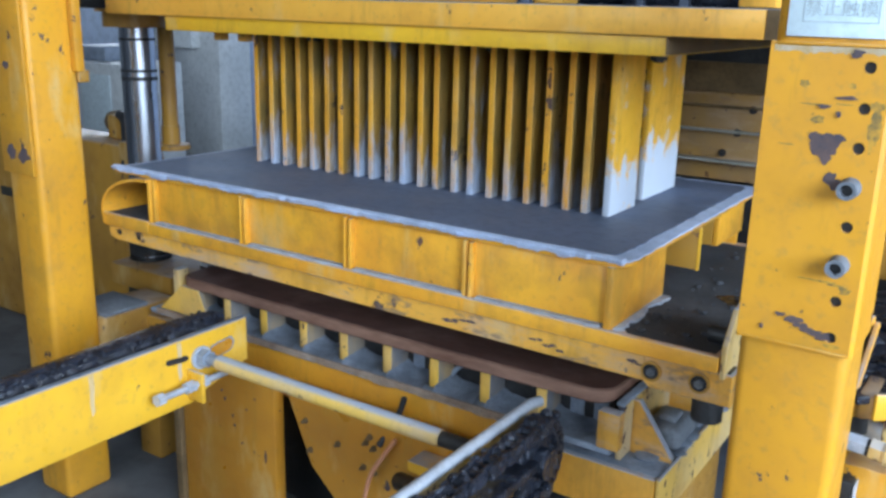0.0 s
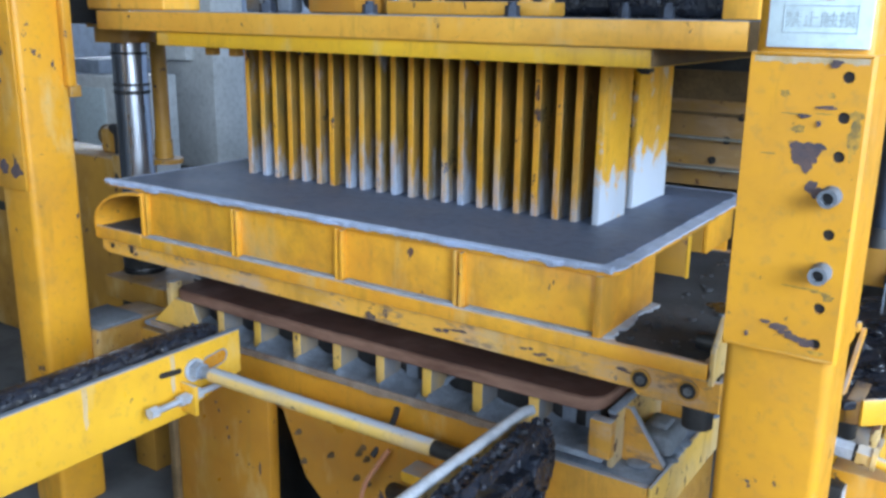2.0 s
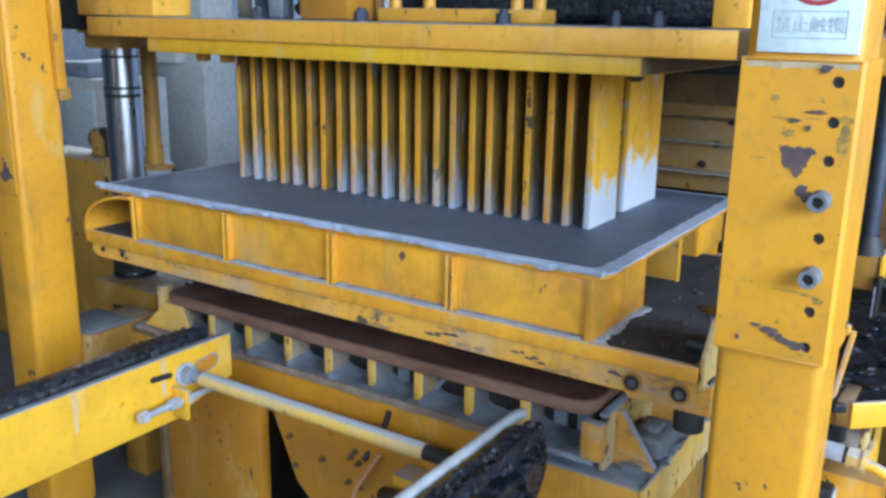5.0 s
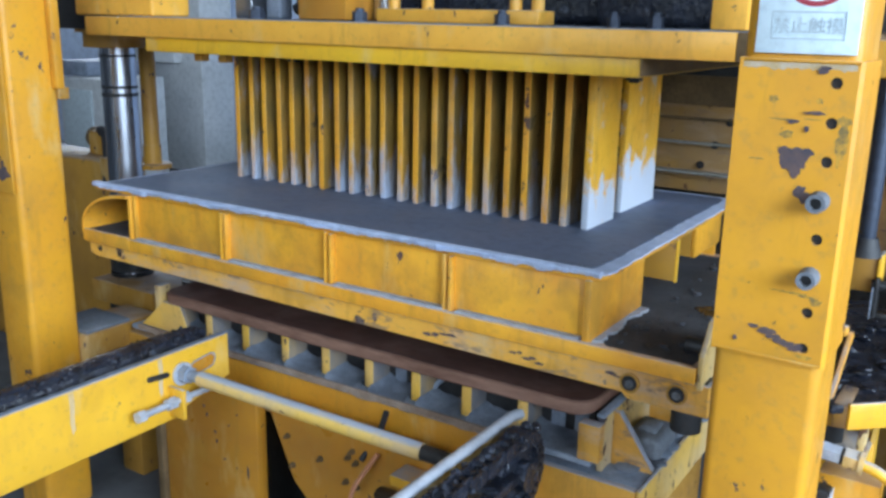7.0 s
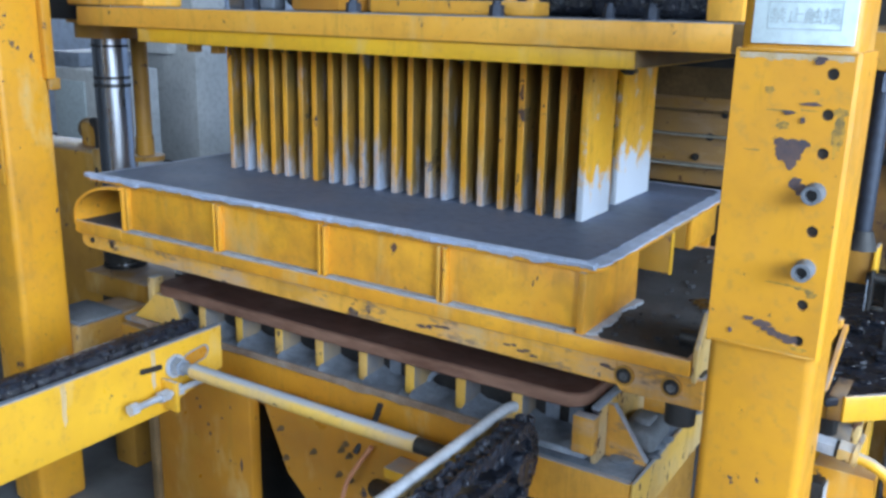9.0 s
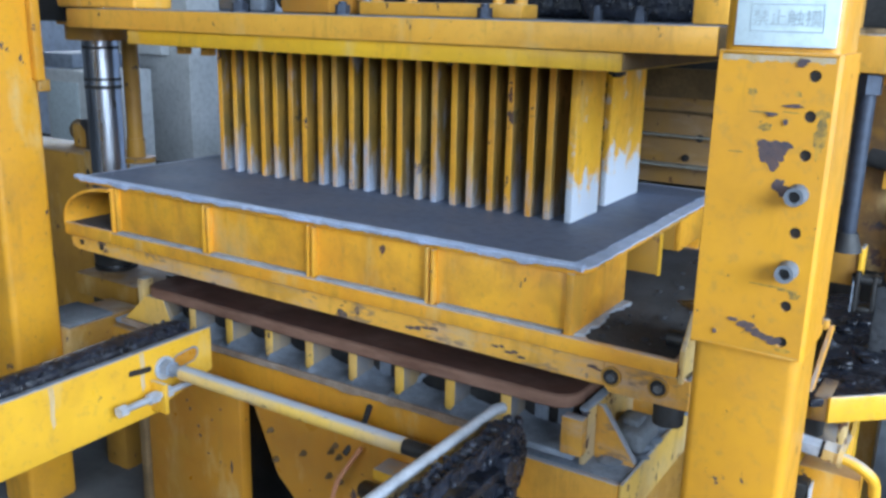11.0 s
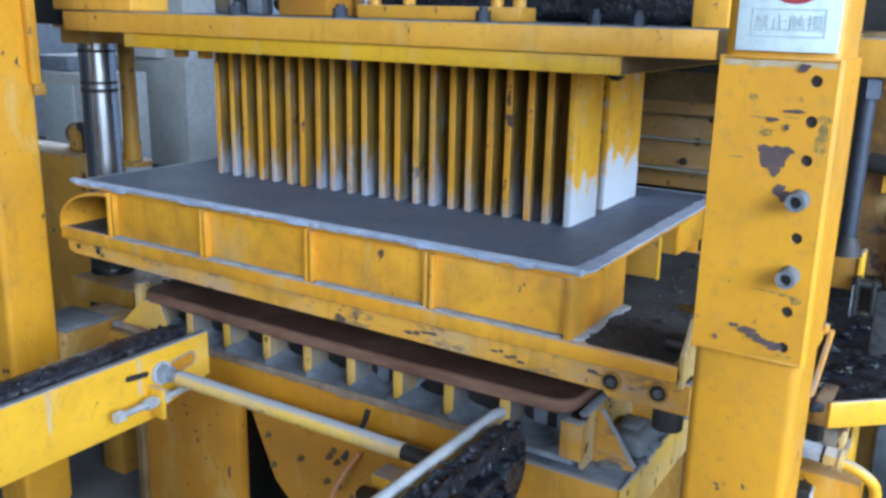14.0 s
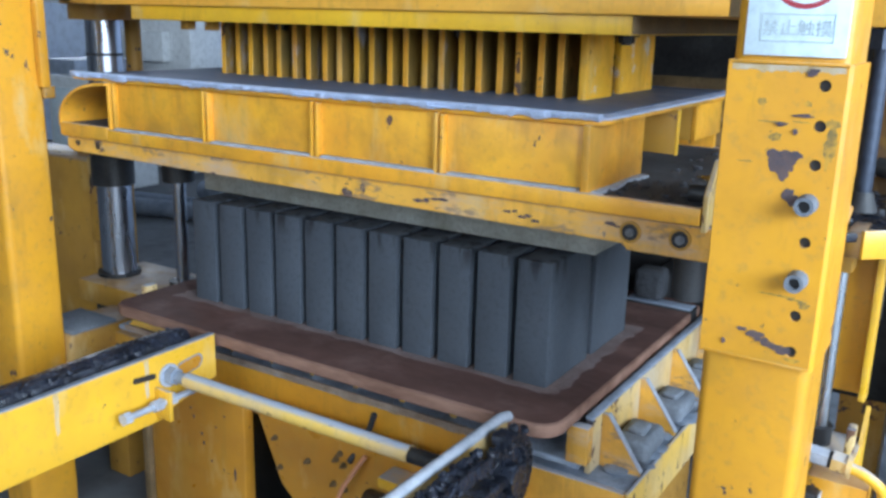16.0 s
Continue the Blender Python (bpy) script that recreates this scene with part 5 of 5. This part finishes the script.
    part("pipe_nut", cyl(B(), (0.3428, -0.03, -0.0638), (0.3635, -0.03, -0.0653), 0.0125, n=6), pale_steel, top, "blue-grey hexagon nut")
    part("pipe_nut", cyl(B(), (0.3679, -0.03, -0.0663), (0.3851, -0.03, -0.0677), 0.0140, n=6), paint_table, top, "paint-smeared hexagon nut")
    part("pipe_gland", cyl(B(), (0.3637, -0.03, -0.0658), (0.3678, -0.03, -0.0661), 0.0105, n=20), black_rubber, top)
    part("pipe_collar", cyl(B(), (0.3853, -0.03, -0.0677), (0.391, -0.03, -0.0682), 0.0155, n=24), paint_table, top)
    part("grease_nipple", cyl(B(), (0.334, -0.035, -0.054), (0.3428, -0.035, -0.0521), 0.006, n=10), pale_steel, top, "white-greased nipple")
    part("switch_box", box(B(), 0.332, 0.3576, -0.045, -0.02, -0.1579, -0.1118, 0.003), dark_iron, top, "small black box with a pale rim")
    part("switch_rim", box(B(), 0.3581, 0.3605, -0.046, -0.02, -0.1579, -0.1148, 0.001), pale_steel, top)
    return top


side_gear()

def chain_box():
    ob = thing("drive_unit", (0.55, 0.6, FLOOR), "dark greasy drive unit behind the side frame", "drive unit")
    part("case", box(B(), 0.44, 0.95, 0.55, 0.95, FLOOR, 0.16, 0.03, 3), dark_iron, ob)
    part("cover", box(B(), 0.46, 0.9, 0.6, 0.9, 0.30, 0.55, 0.02, 3), paint_dull, ob)
    return ob


chain_box()

# ---- background machine and panels on the far side ----
cab = thing("pump_unit", (-2.4019, 0.8, FLOOR), "dull yellow pump cabinet with a black motor and hose on top", "cabinet")
part("case", box(B(), -3.0391, -1.7913, 0.50, 0.66, FLOOR, 0.0184, 0.012, 3), paint_dull, cab)
part("motor", cyl(B(), (-2.03, 0.66, 0.055), (-1.87, 0.62, 0.062), 0.036, n=24), grimy_brown, cab, "grimy brown motor")
part("valve", box(B(), -1.9346, -1.8497, 0.56, 0.64, 0.0195, 0.095, 0.01, 3), paint_dull, cab)
part("hose", hose(B(), [(-1.8921, 0.58, 0.095), (-1.8284, 0.55, 0.0848), (-1.7859, 0.52, 0.0338), (-1.77, 0.50, -0.0479)], 0.016), black_rubber, cab)
part("conduit", box(B(), -1.7913, -1.7541, 0.49, 0.53, -0.2215, 0.0338, 0.006), paint_dull, cab)
for x, w in ((-2.40, 0.035), (-2.345, 0.03), (-2.295, 0.03)):
    part("printed_bar", box(B(), x, x + w, 0.497, 0.4995, -0.5278, -0.4359, 0), dark_print, cab, "black printed bar")
part("printed_bar", box(B(), -2.4656, -2.3913, 0.497, 0.4995, -0.2215, -0.1909, 0), dark_print, cab, "black printed bar")
panel = thing("cabinet", (-4.2616, 2.5, FLOOR), "pale grey steel control cabinet near the wall", "cabinet")
part("case", box(B(), -4.6483, -4.1885, 2.3, 2.75, FLOOR, 0.0502, 0.01, 3), white_paint, panel)
part("door", box(B(), -4.6065, -4.3139, 2.285, 2.299, FLOOR + 0.1, -0.0206, 0.006), pale_door, panel, "pale blue-grey cabinet door")
part("crate", box(B(), -4.8364, -4.50, 2.4, 2.9, 0.0502, 0.1413, 0.01), dusty_steel, panel, "grey box lying on the cabinet")
pillar = thing("pillar", (-4.5751, 3.3, FLOOR), "whitewashed square pillar before the back wall", "pillar")
part("shaft", box(B(), -4.8573, -4.3348, 3.2, 3.5, FLOOR, 3.5922, 0.01), white_paint, pillar)
part("bracket", box(B(), -4.9827, -4.5229, 3.12, 3.2, 0.1109, 0.3133, 0.008), white_paint, pillar)

for k, (x0, y0, x1, y1, r) in enumerate(((-4.2, 1.9, -1.5, 2.6, 0.05), (-4.0, 2.2, -1.3, 2.75, 0.04), (-3.6, 2.6, -1.2, 2.5, 0.06))):
    ob = solo("steel_pipe", cyl(B(), (x0, y0, FLOOR + r), (x1, y1, FLOOR + r + 0.0), r, n=16), dusty_steel, "long grey steel pipe lying on the floor", "pipe", "pipes on the floor")


def motions():
    """The head settles, the mould is lifted off the blocks, and the pallet starts to slide out."""
    settle = [(0, 0.011), (1.5, 0.010), (2.5, 0.007), (4.0, 0.0045), (6.5, 0.002), (7.9, 0.003), (8.0, 0.021), (8.1, 0.021), (8.2, 0.003), (9.0, 0.001),
              (11.5, 0.0), (14.0, 0.001), (15.28, 0.001), (15.4, 0.058), (15.5, 0.064), (16.0, 0.064)]
    x, y, z = head.location
    walk(head, [(t, pose(x, y, z + dz)) for t, dz in settle])
    lift = [(0, 0.0), (7.8, 0.0), (8.0, 0.0047), (8.2, 0.0), (14.0, 0.0), (14.15, 0.0028), (14.3, 0.0265), (14.5, 0.0709), (15.0, 0.1777), (15.15, 0.206), (15.28, 0.2211), (15.5, 0.224), (16.0, 0.224)]
    x, y, z = mould.location
    walk(mould, [(t, pose(x, y, z + dz)) for t, dz in lift])
    slide = [(0, 0), (15.55, 0), (15.65, -0.008), (15.8, -0.038), (16.0, -0.095)]
    for ob in turning:
        at = ob.location.copy()
        walk(ob, [(t, Matrix.Translation(at) @ pose(0, 0, 0, math.degrees(-dy / 0.057))) for t, dy in slide])
    for ob in (pallet, *blocks, *chain_parts):
        x, y, z = ob.location
        walk(ob, [(t, pose(x, y + dy, z)) for t, dy in slide])


motions()
